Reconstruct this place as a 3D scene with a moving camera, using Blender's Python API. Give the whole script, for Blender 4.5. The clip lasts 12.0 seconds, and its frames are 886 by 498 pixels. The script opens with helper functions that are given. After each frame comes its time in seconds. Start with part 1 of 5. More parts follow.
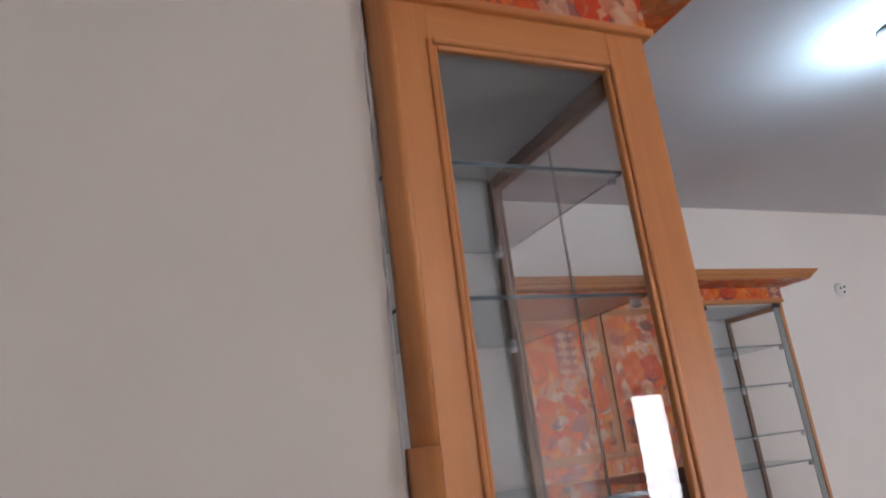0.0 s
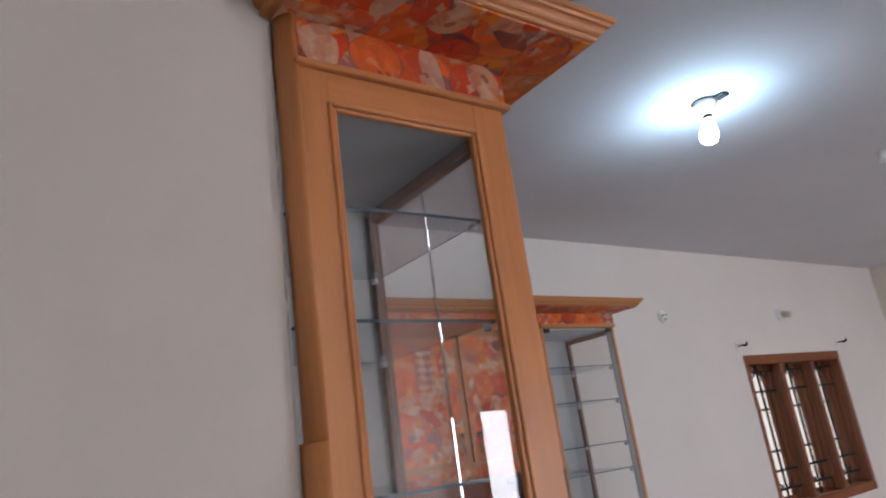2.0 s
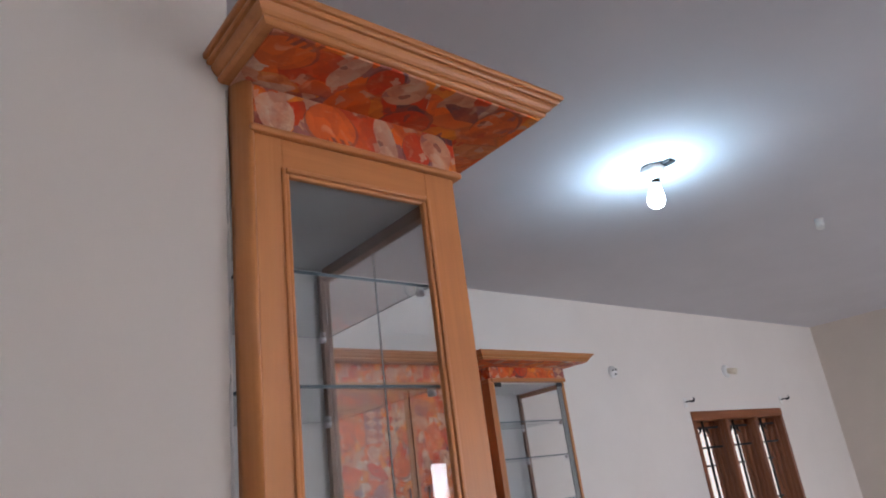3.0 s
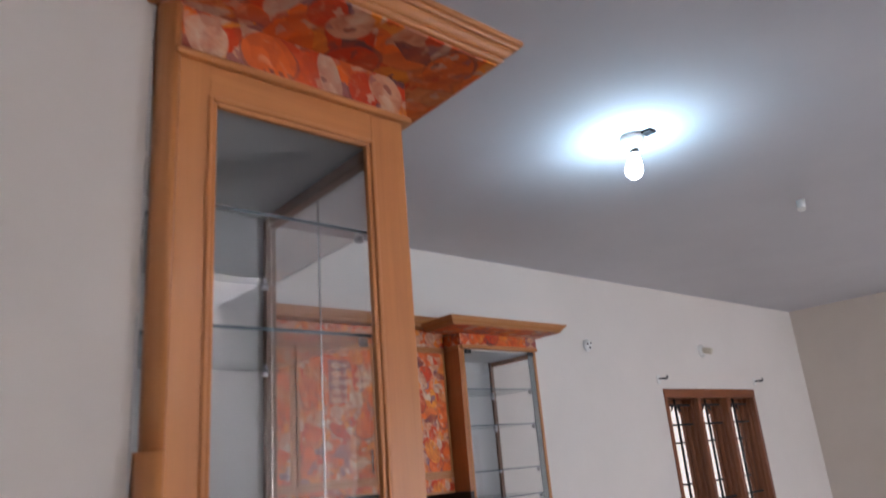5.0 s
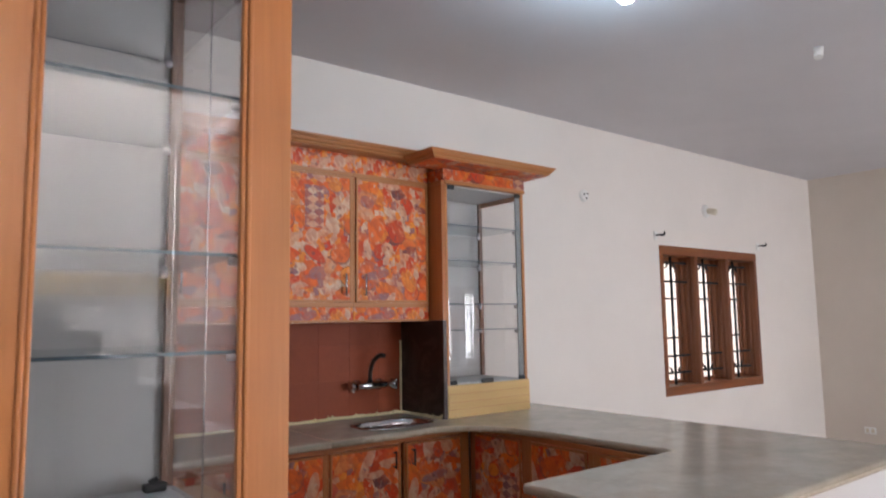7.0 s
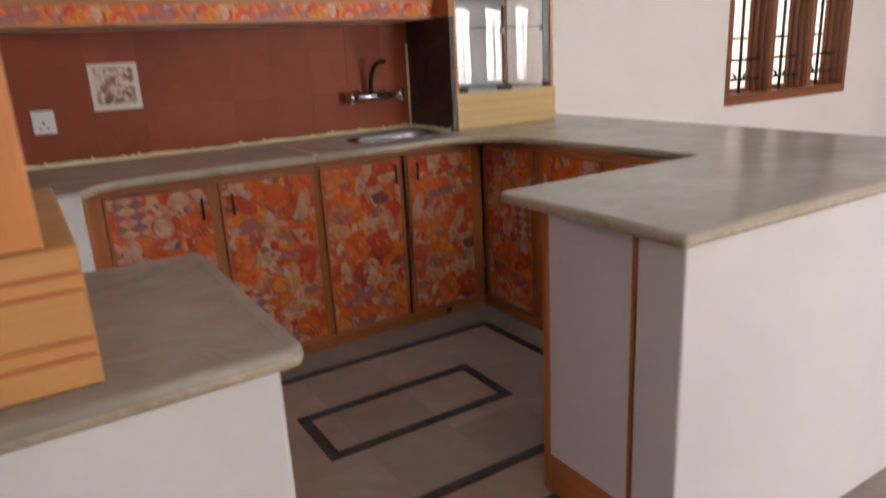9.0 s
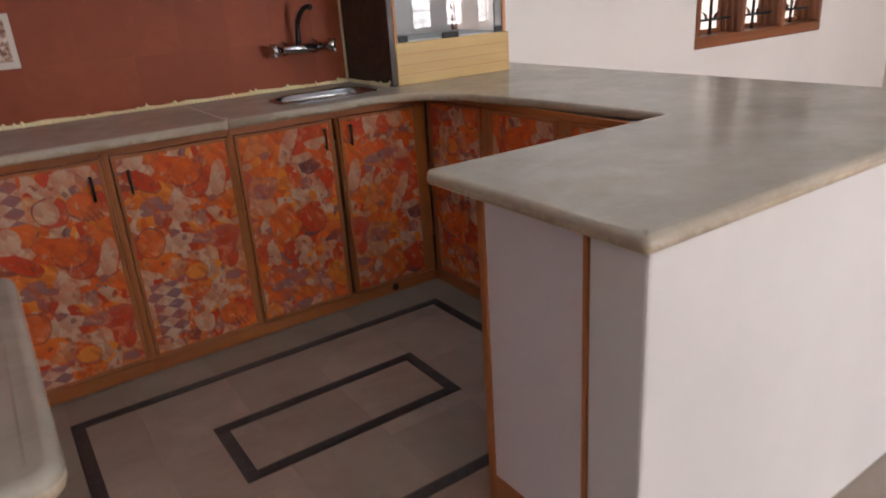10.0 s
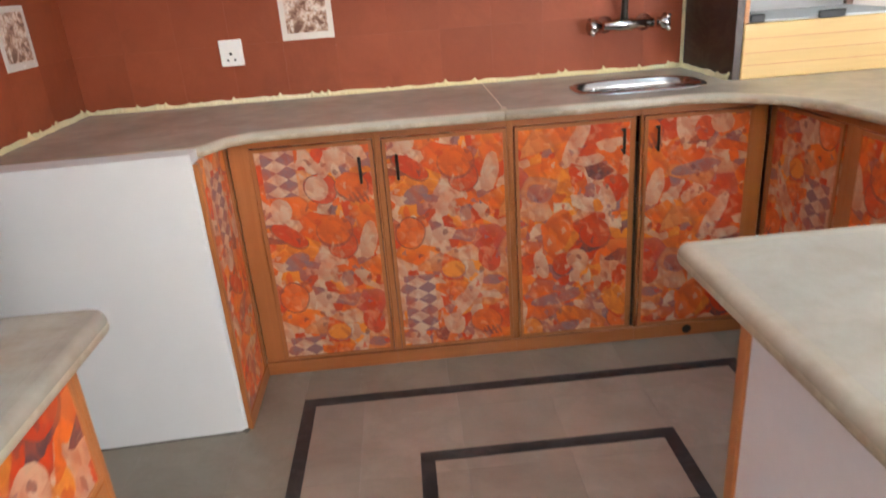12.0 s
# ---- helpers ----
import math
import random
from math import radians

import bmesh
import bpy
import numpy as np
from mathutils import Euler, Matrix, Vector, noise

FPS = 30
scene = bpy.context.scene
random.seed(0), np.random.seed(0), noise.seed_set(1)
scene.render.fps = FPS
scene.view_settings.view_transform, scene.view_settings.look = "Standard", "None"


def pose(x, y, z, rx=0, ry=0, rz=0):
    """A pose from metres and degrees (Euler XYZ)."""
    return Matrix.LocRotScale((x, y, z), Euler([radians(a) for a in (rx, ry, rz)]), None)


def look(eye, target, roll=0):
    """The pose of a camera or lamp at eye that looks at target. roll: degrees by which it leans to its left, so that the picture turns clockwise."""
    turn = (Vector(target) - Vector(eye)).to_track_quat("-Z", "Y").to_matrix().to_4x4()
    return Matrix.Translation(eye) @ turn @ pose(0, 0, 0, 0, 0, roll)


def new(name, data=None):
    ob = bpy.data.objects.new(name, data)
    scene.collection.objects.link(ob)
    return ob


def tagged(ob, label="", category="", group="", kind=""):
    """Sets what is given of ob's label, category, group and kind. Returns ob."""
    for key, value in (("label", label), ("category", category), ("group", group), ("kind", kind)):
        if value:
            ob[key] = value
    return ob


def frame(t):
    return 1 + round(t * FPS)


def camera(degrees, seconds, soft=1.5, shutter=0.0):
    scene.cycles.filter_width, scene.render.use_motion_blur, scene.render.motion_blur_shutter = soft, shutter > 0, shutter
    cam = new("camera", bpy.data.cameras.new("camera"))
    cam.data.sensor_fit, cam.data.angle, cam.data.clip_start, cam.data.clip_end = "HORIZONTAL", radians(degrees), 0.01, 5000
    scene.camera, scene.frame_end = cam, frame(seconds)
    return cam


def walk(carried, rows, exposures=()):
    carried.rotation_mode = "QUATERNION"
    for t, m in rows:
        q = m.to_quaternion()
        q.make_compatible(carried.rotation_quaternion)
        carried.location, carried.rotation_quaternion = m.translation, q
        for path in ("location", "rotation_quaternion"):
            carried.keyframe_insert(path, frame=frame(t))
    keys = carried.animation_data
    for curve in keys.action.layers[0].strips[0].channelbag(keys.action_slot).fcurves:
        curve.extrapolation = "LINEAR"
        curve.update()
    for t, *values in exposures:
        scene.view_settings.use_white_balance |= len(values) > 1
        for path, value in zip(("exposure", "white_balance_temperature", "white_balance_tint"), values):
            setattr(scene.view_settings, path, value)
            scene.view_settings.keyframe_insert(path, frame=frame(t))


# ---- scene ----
cam = camera(66.1, 12.0, 1.8, 0.5)
PATH = [
    (0, (0.093, 0.151, 1.629), (0.878, 1.898, 2.205), -7.0),
    (0.5, (0.075, 0.081, 1.653), (0.861, 1.783, 2.348), -6.1),
    (1, (0.014, 0.041, 1.676), (0.915, 1.597, 2.552), -10.6),
    (1.5, (-0.035, 0.011, 1.633), (0.955, 1.64, 2.24), -8.4),
    (2, (-0.034, -0.01, 1.601), (1.106, 1.531, 2.173), -7.9),
    (2.5, (-0.039, -0.043, 1.627), (1.155, 1.411, 2.305), -8.1),
    (4.5, (-0.008, -0.062, 1.621), (1.291, 1.312, 2.272), -7.2),
    (5, (0.078, -0.058, 1.594), (1.333, 1.379, 2.193), -4.8),
    (5.5, (0.206, -0.093, 1.556), (1.489, 1.377, 1.995), -3.3),
    (6, (0.269, -0.135, 1.484), (1.487, 1.409, 1.849), -1.2),
    (6.5, (0.288, -0.177, 1.462), (1.445, 1.425, 1.77), -0.6),
    (7, (0.333, -0.169, 1.437), (1.553, 1.402, 1.647), -0.9),
    (9, (0.835, -0.008, 1.285), (1.832, 1.633, 0.726), -3.0),
    (9.5, (0.98, 0.088, 1.266), (1.992, 1.646, 0.524), -1.2),
    (10, (1.139, 0.223, 1.282), (2.167, 1.784, 0.571), -4.0),
    (10.5, (1.259, 0.289, 1.292), (1.9, 2.04, 0.571), -5.1),
    (11, (1.435, 0.306, 1.296), (1.547, 2.133, 0.491), -7.1),
    (11.5, (1.522, 0.43, 1.284), (1.633, 2.258, 0.482), -4.5),
    (12, (1.56, 0.577, 1.296), (1.635, 2.432, 0.552), -4.4),
]
EXPOSURES = [(0, -0.18, 6200, 15), (0.5, -0.12, 6150, 15), (1, -0.13, 6100, 15), (2, -0.3, 6050, 15), (2.5, -0.26, 6000, 15), (4.5, -0.18, 6000, 15), (5.5, -0.27, 6080, 15), (6.5, -0.1, 6200, 14), (7, 0.16, 6250, 14), (9, 0.28, 6720, 16), (9.5, 0.26, 6680, 16),
             (10.5, 0.36, 6550, 15), (11, 1.06, 6550, 10), (11.5, 1.5, 6480, 9), (12, 1.5, 6480, 9)]
walk(cam, [(t, look(eye, target, roll)) for t, eye, target, roll in PATH], EXPOSURES)


# ---- light ----
world = bpy.data.worlds.new("sky")
scene.world = world
world.use_nodes = True
wn = world.node_tree.nodes
wl = world.node_tree.links
sky = wn.new("ShaderNodeTexSky")
sky.sky_type = "NISHITA"
sky.sun_disc = False
sky.sun_elevation, sky.sun_rotation = radians(50), radians(200)
wn["Background"].inputs["Strength"].default_value = 0.15
wl.new(sky.outputs["Color"], wn["Background"].inputs["Color"])

sun = new("sun", bpy.data.lights.new("sun", "SUN"))
sun.data.energy, sun.data.angle, sun.data.color = 1.2, radians(12), (1.0, 0.96, 0.9)
sun.matrix_world = look((4, -20, 24), (4, 12, -14))


def window_light(name, eye, target, width, height, watts, colour=(1.0, 0.97, 0.94)):
    """Area lamp standing for daylight, at an opening or inside the stairwell."""
    lamp = new(name, bpy.data.lights.new(name, "AREA"))
    lamp.data.shape, lamp.data.size, lamp.data.size_y = "RECTANGLE", width, height
    lamp.data.energy, lamp.data.color = watts, colour
    lamp.matrix_world = look(eye, target)
    return lamp


window_light("daylight_rear_window", (6.98, -2.86, 1.35), (6.98, 0, 1.2), 1.5, 1.2, 104, (0.97, 0.98, 1.0))
window_light("daylight_doorway", (4.05, -2.86, 0.95), (4.05, 0, 1.0), 0.95, 1.9, 60, (0.97, 0.98, 1.0))
# Unseen west opening, added to bring in light from the left.
window_light("daylight_stair_window", (-3.75, -1.6, 1.6), (0, -1.2, 1.3), 1.35, 1.35, 12, (0.97, 0.98, 1.0))
# Lamp added inside the closed shaft to brighten the stair wall.
window_light("daylight_stairwell", (1.1, -2.60, 5.2), (1.3, -3.4, 1.0), 2.0, 0.28, 950, (0.97, 0.98, 1.0))
bulb_light = new("bulb_light", bpy.data.lights.new("bulb_light", "POINT"))
bulb_light.data.energy, bulb_light.data.color, bulb_light.data.shadow_soft_size = 12.0, (0.49, 0.82, 1.0), 0.03
bulb_light.location = (2.604, 1.486, 2.782)

# ---- materials ----


class Nodes:
    """A node material under construction."""

    def __init__(self, name):
        self.mat = bpy.data.materials.new(name)
        self.mat.use_nodes = True
        self.tree = self.mat.node_tree
        self.n, self.l = self.tree.nodes, self.tree.links
        self.bsdf = self.n["Principled BSDF"]

    def add(self, kind, **props):
        node = self.n.new("ShaderNode" + kind)
        for key, value in props.items():
            if key == "operation":
                node.operation = value
            elif key == "blend_type":
                node.blend_type = value
            elif key == "data_type":
                node.data_type = value
            elif key == "feature":
                node.feature = value
        return node

    def link(self, a, b):
        self.l.new(a, b)

    def math(self, op, a, b=None, c=None):
        node = self.add("Math", operation=op)
        for i, v in enumerate((a, b, c)):
            if v is None:
                continue
            if isinstance(v, (int, float)):
                node.inputs[i].default_value = v
            else:
                self.link(v, node.inputs[i])
        return node.outputs[0]

    def noise(self, scale, vector=None, detail=4.0, rough=0.55, distort=0.0):
        node = self.add("TexNoise")
        node.inputs["Scale"].default_value = scale
        node.inputs["Detail"].default_value = detail
        node.inputs["Roughness"].default_value = rough
        node.inputs["Distortion"].default_value = distort
        if vector is not None:
            self.link(vector, node.inputs["Vector"])
        return node.outputs["Fac"]

    def ramp(self, fac, stops, constant=False):
        node = self.add("ValToRGB")
        ramp = node.color_ramp
        if constant:
            ramp.interpolation = "CONSTANT"
        while len(ramp.elements) < len(stops):
            ramp.elements.new(0.5)
        for e, (p, c) in zip(ramp.elements, stops):
            e.position, e.color = p, (*c, 1)
        self.link(fac, node.inputs[0])
        return node.outputs[0]

    def mix(self, fac, a, b, blend="MIX"):
        node = self.add("Mix", data_type="RGBA", blend_type=blend)
        ins = [s for s in node.inputs if s.type == "RGBA"]
        for sock, v in ((node.inputs[0], fac), (ins[0], a), (ins[1], b)):
            if isinstance(v, (int, float)):
                sock.default_value = v
            elif isinstance(v, tuple):
                sock.default_value = (*v, 1)
            else:
                self.link(v, sock)
        return [s for s in node.outputs if s.type == "RGBA"][0]

    def place(self, scale=(1, 1, 1), kind="Object", turn=(0, 0, 0)):
        tc = self.add("TexCoord")
        mp = self.add("Mapping")
        mp.inputs["Scale"].default_value = scale
        mp.inputs["Rotation"].default_value = [radians(a) for a in turn]
        self.link(tc.outputs[kind], mp.inputs["Vector"])
        return mp.outputs[0]

    def world_place(self, scale=(1, 1, 1)):
        geo = self.add("NewGeometry")
        mp = self.add("Mapping")
        mp.inputs["Scale"].default_value = scale
        self.link(geo.outputs["Position"], mp.inputs["Vector"])
        return mp.outputs[0]

    def finish(self, colour, rough, bump=None, bump_strength=0.15, bump_distance=0.004, metal=0.0, spec=None):
        b = self.bsdf
        if isinstance(colour, tuple):
            b.inputs["Base Color"].default_value = (*colour, 1)
        else:
            self.link(colour, b.inputs["Base Color"])
        if isinstance(rough, (int, float)):
            b.inputs["Roughness"].default_value = rough
        else:
            self.link(rough, b.inputs["Roughness"])
        b.inputs["Metallic"].default_value = metal
        if spec is not None:
            b.inputs["Specular IOR Level"].default_value = spec
        if bump is not None:
            node = self.add("Bump")
            node.inputs["Strength"].default_value = bump_strength
            node.inputs["Distance"].default_value = bump_distance
            self.link(bump, node.inputs["Height"])
            self.link(node.outputs[0], b.inputs["Normal"])
        return self.mat


def paint(name, a, b, rough=0.75):
    m = Nodes(name)
    v = m.world_place()
    big = m.noise(1.3, v, 5, 0.6)
    fine = m.noise(140, v, 3, 0.6)
    streak = m.noise(9, v, 6, 0.7)
    c = m.mix(m.ramp(big, [(0.35, (0, 0, 0)), (0.7, (1, 1, 1))]), a, b)
    c = m.mix(m.math("MULTIPLY", streak, 0.10), c, tuple(x * 0.82 for x in b))
    h = m.math("ADD", m.math("MULTIPLY", fine, 0.5), m.math("MULTIPLY", streak, 1.2))
    return m.finish(c, rough, h, 0.12, 0.004)


def wood(name, a, b, c, rough=0.32, axis="z", grain=26.0):
    m = Nodes(name)
    s = {"z": (grain, grain, 1.2), "x": (1.2, grain, grain), "y": (grain, 1.2, grain)}[axis]
    v = m.world_place(s)
    long = m.noise(1.0, v, 6, 0.6, 0.6)
    s2 = tuple(k * 6 if k > 2 else k * 4 for k in s)
    fine = m.noise(1.0, m.world_place(s2), 3, 0.6)
    tone = m.noise(2.2, m.world_place(), 3, 0.5)
    col = m.ramp(long, [(0.25, a), (0.52, b), (0.8, c)])
    col = m.mix(m.math("MULTIPLY", fine, 0.35), col, tuple(x * 0.72 for x in a))
    col = m.mix(m.math("MULTIPLY", tone, 0.3), col, c)
    r = m.math("ADD", m.math("MULTIPLY", fine, 0.16), rough - 0.08)
    return m.finish(col, r, fine, 0.06, 0.002)


def collage(name, plane="upright"):
    """Printed laminate: overlapping painted scraps, discs and stacks of lozenges in orange, cream and mauve."""
    m = Nodes(name)
    tc = m.add("TexCoord")
    sep = m.add("SeparateXYZ")
    m.link(tc.outputs["Object"], sep.inputs[0])
    u = m.math("ADD", sep.outputs[0], sep.outputs[1]) if plane == "upright" else sep.outputs[0]
    w = sep.outputs[2] if plane == "upright" else sep.outputs[1]
    flat = m.add("CombineXYZ")
    m.link(u, flat.inputs[0])
    m.link(w, flat.inputs[1])
    bend = m.add("TexNoise")
    bend.inputs["Scale"].default_value = 7.0
    bend.inputs["Detail"].default_value = 2.0
    m.link(flat.outputs[0], bend.inputs["Vector"])
    off = m.add("VectorMath", operation="SCALE")
    m.link(bend.outputs["Color"], off.inputs[0])
    off.inputs["Scale"].default_value = 0.035
    summed = m.add("VectorMath", operation="ADD")
    m.link(flat.outputs[0], summed.inputs[0])
    m.link(off.outputs[0], summed.inputs[1])
    ruffle = m.add("TexNoise")
    ruffle.inputs["Scale"].default_value = 34.0
    ruffle.inputs["Detail"].default_value = 3.0
    m.link(flat.outputs[0], ruffle.inputs["Vector"])
    off2 = m.add("VectorMath", operation="SCALE")
    m.link(ruffle.outputs["Color"], off2.inputs[0])
    off2.inputs["Scale"].default_value = 0.007
    summed2 = m.add("VectorMath", operation="ADD")
    m.link(summed.outputs[0], summed2.inputs[0])
    m.link(off2.outputs[0], summed2.inputs[1])
    vec = summed2.outputs[0]

    def cells(scale, at, metric="EUCLIDEAN", stretch=(1, 1, 1), turn=0):
        mp = m.add("Mapping")
        mp.inputs["Scale"].default_value = stretch
        mp.inputs["Rotation"].default_value = (0, 0, radians(turn))
        m.link(at, mp.inputs["Vector"])
        node = m.add("TexVoronoi")
        node.voronoi_dimensions = "2D"
        node.distance = metric
        node.inputs["Scale"].default_value = scale
        m.link(mp.outputs[0], node.inputs["Vector"])
        rgb = m.add("SeparateColor")
        m.link(node.outputs["Color"], rgb.inputs[0])
        return node.outputs["Distance"], rgb.outputs[0], rgb.outputs[1], rgb.outputs[2]

    cream, pale, peach = (0.66, 0.46, 0.325), (0.64, 0.36, 0.22), (0.70, 0.25, 0.08)
    orange, red, amber = (0.80, 0.150, 0.022), (0.64, 0.055, 0.014), (0.82, 0.28, 0.035)
    mauve, plum = (0.29, 0.155, 0.165), (0.16, 0.065, 0.065)
    d1, a1, b1, c1 = cells(11.5, vec, stretch=(1, 1.25, 1), turn=25)
    base = m.ramp(a1, [(0, orange), (0.22, red), (0.38, peach), (0.48, orange), (0.62, amber), (0.70, cream), (0.78, orange), (0.94, pale)], True)
    _, a2, b2, c2 = cells(24.0, vec, "MANHATTAN", (1.3, 1, 1), 35)
    small = m.ramp(a2, [(0, amber), (0.18, cream), (0.38, orange), (0.56, mauve), (0.68, pale), (0.78, red), (0.9, cream)], True)
    base = m.mix(m.math("MULTIPLY", m.ramp(d1, [(0.15, (0, 0, 0)), (0.75, (1, 1, 1))]), 0.55), base, m.ramp(c1, [(0, red), (0.35, peach), (0.6, mauve), (0.75, amber)], True))
    col = m.mix(m.math("GREATER_THAN", b1, 0.48), base, small)
    d3, a3, b3, c3 = cells(17.0, vec, stretch=(0.8, 1.7, 1), turn=-48)
    shard = m.ramp(a3, [(0, cream), (0.5, pale), (0.66, mauve), (0.86, plum)], True)
    col = m.mix(m.math("GREATER_THAN", b3, 0.83), col, shard)
    # torn dark outlines round some scraps
    rim = m.add("TexVoronoi", feature="DISTANCE_TO_EDGE")
    rim.voronoi_dimensions = "2D"
    rim.inputs["Scale"].default_value = 11.5
    rim_at = m.add("Mapping")
    rim_at.inputs["Scale"].default_value = (1, 1.25, 1)
    rim_at.inputs["Rotation"].default_value = (0, 0, radians(25))
    m.link(vec, rim_at.inputs["Vector"])
    m.link(rim_at.outputs[0], rim.inputs["Vector"])
    broken = m.ramp(m.noise(11, flat.outputs[0], 3, 0.6), [(0.44, (0, 0, 0)), (0.60, (1, 1, 1))])
    edge = m.math("MULTIPLY", m.ramp(rim.outputs["Distance"], [(0.02, (1, 1, 1)), (0.09, (0, 0, 0))]), broken)
    col = m.mix(m.math("MULTIPLY", edge, 0.28), col, (0.20, 0.05, 0.05))
    # discs with a darker rim
    d4, a4, b4, c4 = cells(5.0, summed.outputs[0])
    inside = m.math("MULTIPLY", m.math("LESS_THAN", d4, 0.27), m.math("GREATER_THAN", b4, 0.70))
    disc = m.mix(m.math("GREATER_THAN", m.math("ADD", d4, m.math("MULTIPLY", bend.outputs["Fac"], 0.05)), 0.275), m.ramp(a4, [(0, red), (0.4, orange), (0.75, amber)], True), plum)
    col = m.mix(m.math("MULTIPLY", inside, 0.9), col, disc)
    pu = m.math("WRAP", u, 0.88, 0.0)
    pw = m.math("WRAP", w, 0.74, 0.0)
    # larger painted figures: discs, torn cream shards and mauve bands, once in each repeat of the print
    wob = m.math("MULTIPLY", m.math("SUBTRACT", m.noise(16, flat.outputs[0], 3, 0.6), 0.5), 0.42)

    def figure(col, u0, w0, ru, rw, turn, tint, rim_tint=None):
        c, s = math.cos(radians(turn)), math.sin(radians(turn))
        du0, dw0 = m.math("SUBTRACT", pu, u0), m.math("SUBTRACT", pw, w0)
        a = m.math("DIVIDE", m.math("ADD", m.math("MULTIPLY", du0, c), m.math("MULTIPLY", dw0, s)), ru)
        b = m.math("DIVIDE", m.math("SUBTRACT", m.math("MULTIPLY", dw0, c), m.math("MULTIPLY", du0, s)), rw)
        d = m.math("ADD", m.math("SQRT", m.math("ADD", m.math("MULTIPLY", a, a), m.math("MULTIPLY", b, b))), wob)
        if rim_tint:
            shade = m.math("LESS_THAN", m.math("ADD", d, m.math("MULTIPLY", b, 0.10)), 1.08)
            col = m.mix(m.math("MULTIPLY", shade, 0.75), col, rim_tint)
        return m.mix(m.math("MULTIPLY", m.math("LESS_THAN", d, 1.0), 0.9), col, tint)

    for u0, w0, ru, rw, turn, tint, rim_tint in (
            (0.235, 0.255, 0.072, 0.066, 0, orange, plum), (0.345, 0.205, 0.036, 0.085, -12, cream, None), (0.095, 0.150, 0.060, 0.036, 25, mauve, None),
            (0.070, 0.335, 0.044, 0.050, 10, cream, None), (0.085, 0.245, 0.085, 0.034, -35, red, plum), (0.205, 0.610, 0.050, 0.040, 0, amber, mauve),
            (0.255, 0.505, 0.030, 0.110, -32, cream, None), (0.330, 0.640, 0.045, 0.065, 20, red, None), (0.620, 0.500, 0.064, 0.066, 0, red, plum),
            (0.555, 0.085, 0.034, 0.120, -28, cream, None), (0.490, 0.520, 0.062, 0.100, -20, orange, None), (0.480, 0.265, 0.110, 0.028, 8, mauve, None),
            (0.700, 0.240, 0.055, 0.085, 30, amber, red), (0.665, 0.630, 0.022, 0.070, 24, pale, None), (0.800, 0.420, 0.060, 0.070, 0, orange, plum),
            (0.785, 0.120, 0.036, 0.080, -20, orange, None), (0.430, 0.660, 0.055, 0.040, -15, mauve, None), (0.385, 0.405, 0.075, 0.050, 12, red, None),
            (0.310, 0.402, 0.066, 0.056, 0, orange, plum), (0.195, 0.400, 0.046, 0.052, 25, cream, None), (0.432, 0.400, 0.030, 0.066, 14, cream, None), (0.505, 0.395, 0.042, 0.050, 0, red, plum),
            (0.560, 0.412, 0.050, 0.044, -30, pale, None)):
        col = figure(col, u0, w0, ru * 0.8, rw * 0.8, turn, tint, rim_tint)
    # fine torn flecks
    _, a5, b5, _ = cells(58.0, vec, "MANHATTAN", (1.2, 1, 1), 20)
    fleck = m.ramp(a5, [(0, cream), (0.4, plum), (0.62, red), (0.8, mauve)], True)
    col = m.mix(m.math("MULTIPLY", m.math("GREATER_THAN", b5, 0.93), 0.7), col, fleck)
    # stacks of lozenges
    du = m.math("ABSOLUTE", m.math("SUBTRACT", m.math("FRACT", m.math("DIVIDE", pu, 0.074)), 0.5))
    dw = m.math("ABSOLUTE", m.math("SUBTRACT", m.math("FRACT", m.math("DIVIDE", pw, 0.044)), 0.5))
    loz = m.ramp(m.math("ADD", du, dw), [(0, mauve), (0.5, cream)], True)
    band = m.math("MULTIPLY", m.math("COMPARE", pu, 0.083, 0.054), m.math("COMPARE", pw, 0.49, 0.11))
    col = m.mix(band, col, loz)
    # short dark teeth
    teeth = m.math("GREATER_THAN", m.math("FRACT", m.math("DIVIDE", m.math("ADD", pu, m.math("MULTIPLY", pw, 0.5)), 0.018)), 0.5)
    spot = m.math("MULTIPLY", m.math("COMPARE", pu, 0.33, 0.032), m.math("COMPARE", pw, 0.36, 0.018))
    col = m.mix(m.math("MULTIPLY", m.math("MULTIPLY", spot, teeth), 0.9), col, plum)
    # watercolour wash: warm glazes, pale lifts and dark smudges
    wash = m.noise(14, vec, 5, 0.65)
    col = m.mix(m.math("MULTIPLY", m.ramp(wash, [(0.44, (0, 0, 0)), (0.66, (1, 1, 1))]), 0.55), col, (0.70, 0.15, 0.04))
    lifted = m.add("TexNoise")
    lifted.inputs["Scale"].default_value = 19.0
    lifted.inputs["Detail"].default_value = 5.0
    lifted.inputs["Distortion"].default_value = 1.2
    m.link(summed.outputs[0], lifted.inputs["Vector"])
    col = m.mix(m.math("MULTIPLY", m.ramp(lifted.outputs["Fac"], [(0.57, (0, 0, 0)), (0.67, (1, 1, 1))]), 0.32), col, (0.82, 0.50, 0.30))
    # brushed shading across each scrap
    lean = m.math("MULTIPLY", m.math("SUBTRACT", c2, 0.5), 1.0)
    stroke = m.math("FRACT", m.math("ADD", m.math("MULTIPLY", m.math("ADD", m.math("MULTIPLY", u, 0.8), m.math("MULTIPLY", w, 0.6)), 13.0), m.math("MULTIPLY", lean, 3.0)))
    col = m.mix(m.math("MULTIPLY", m.ramp(stroke, [(0.1, (1, 1, 1)), (0.55, (0, 0, 0)), (0.9, (0, 0, 0)), (1.0, (1, 1, 1))]), 0.40), col, (0.42, 0.075, 0.03))
    deep = m.noise(26, vec, 4, 0.7)
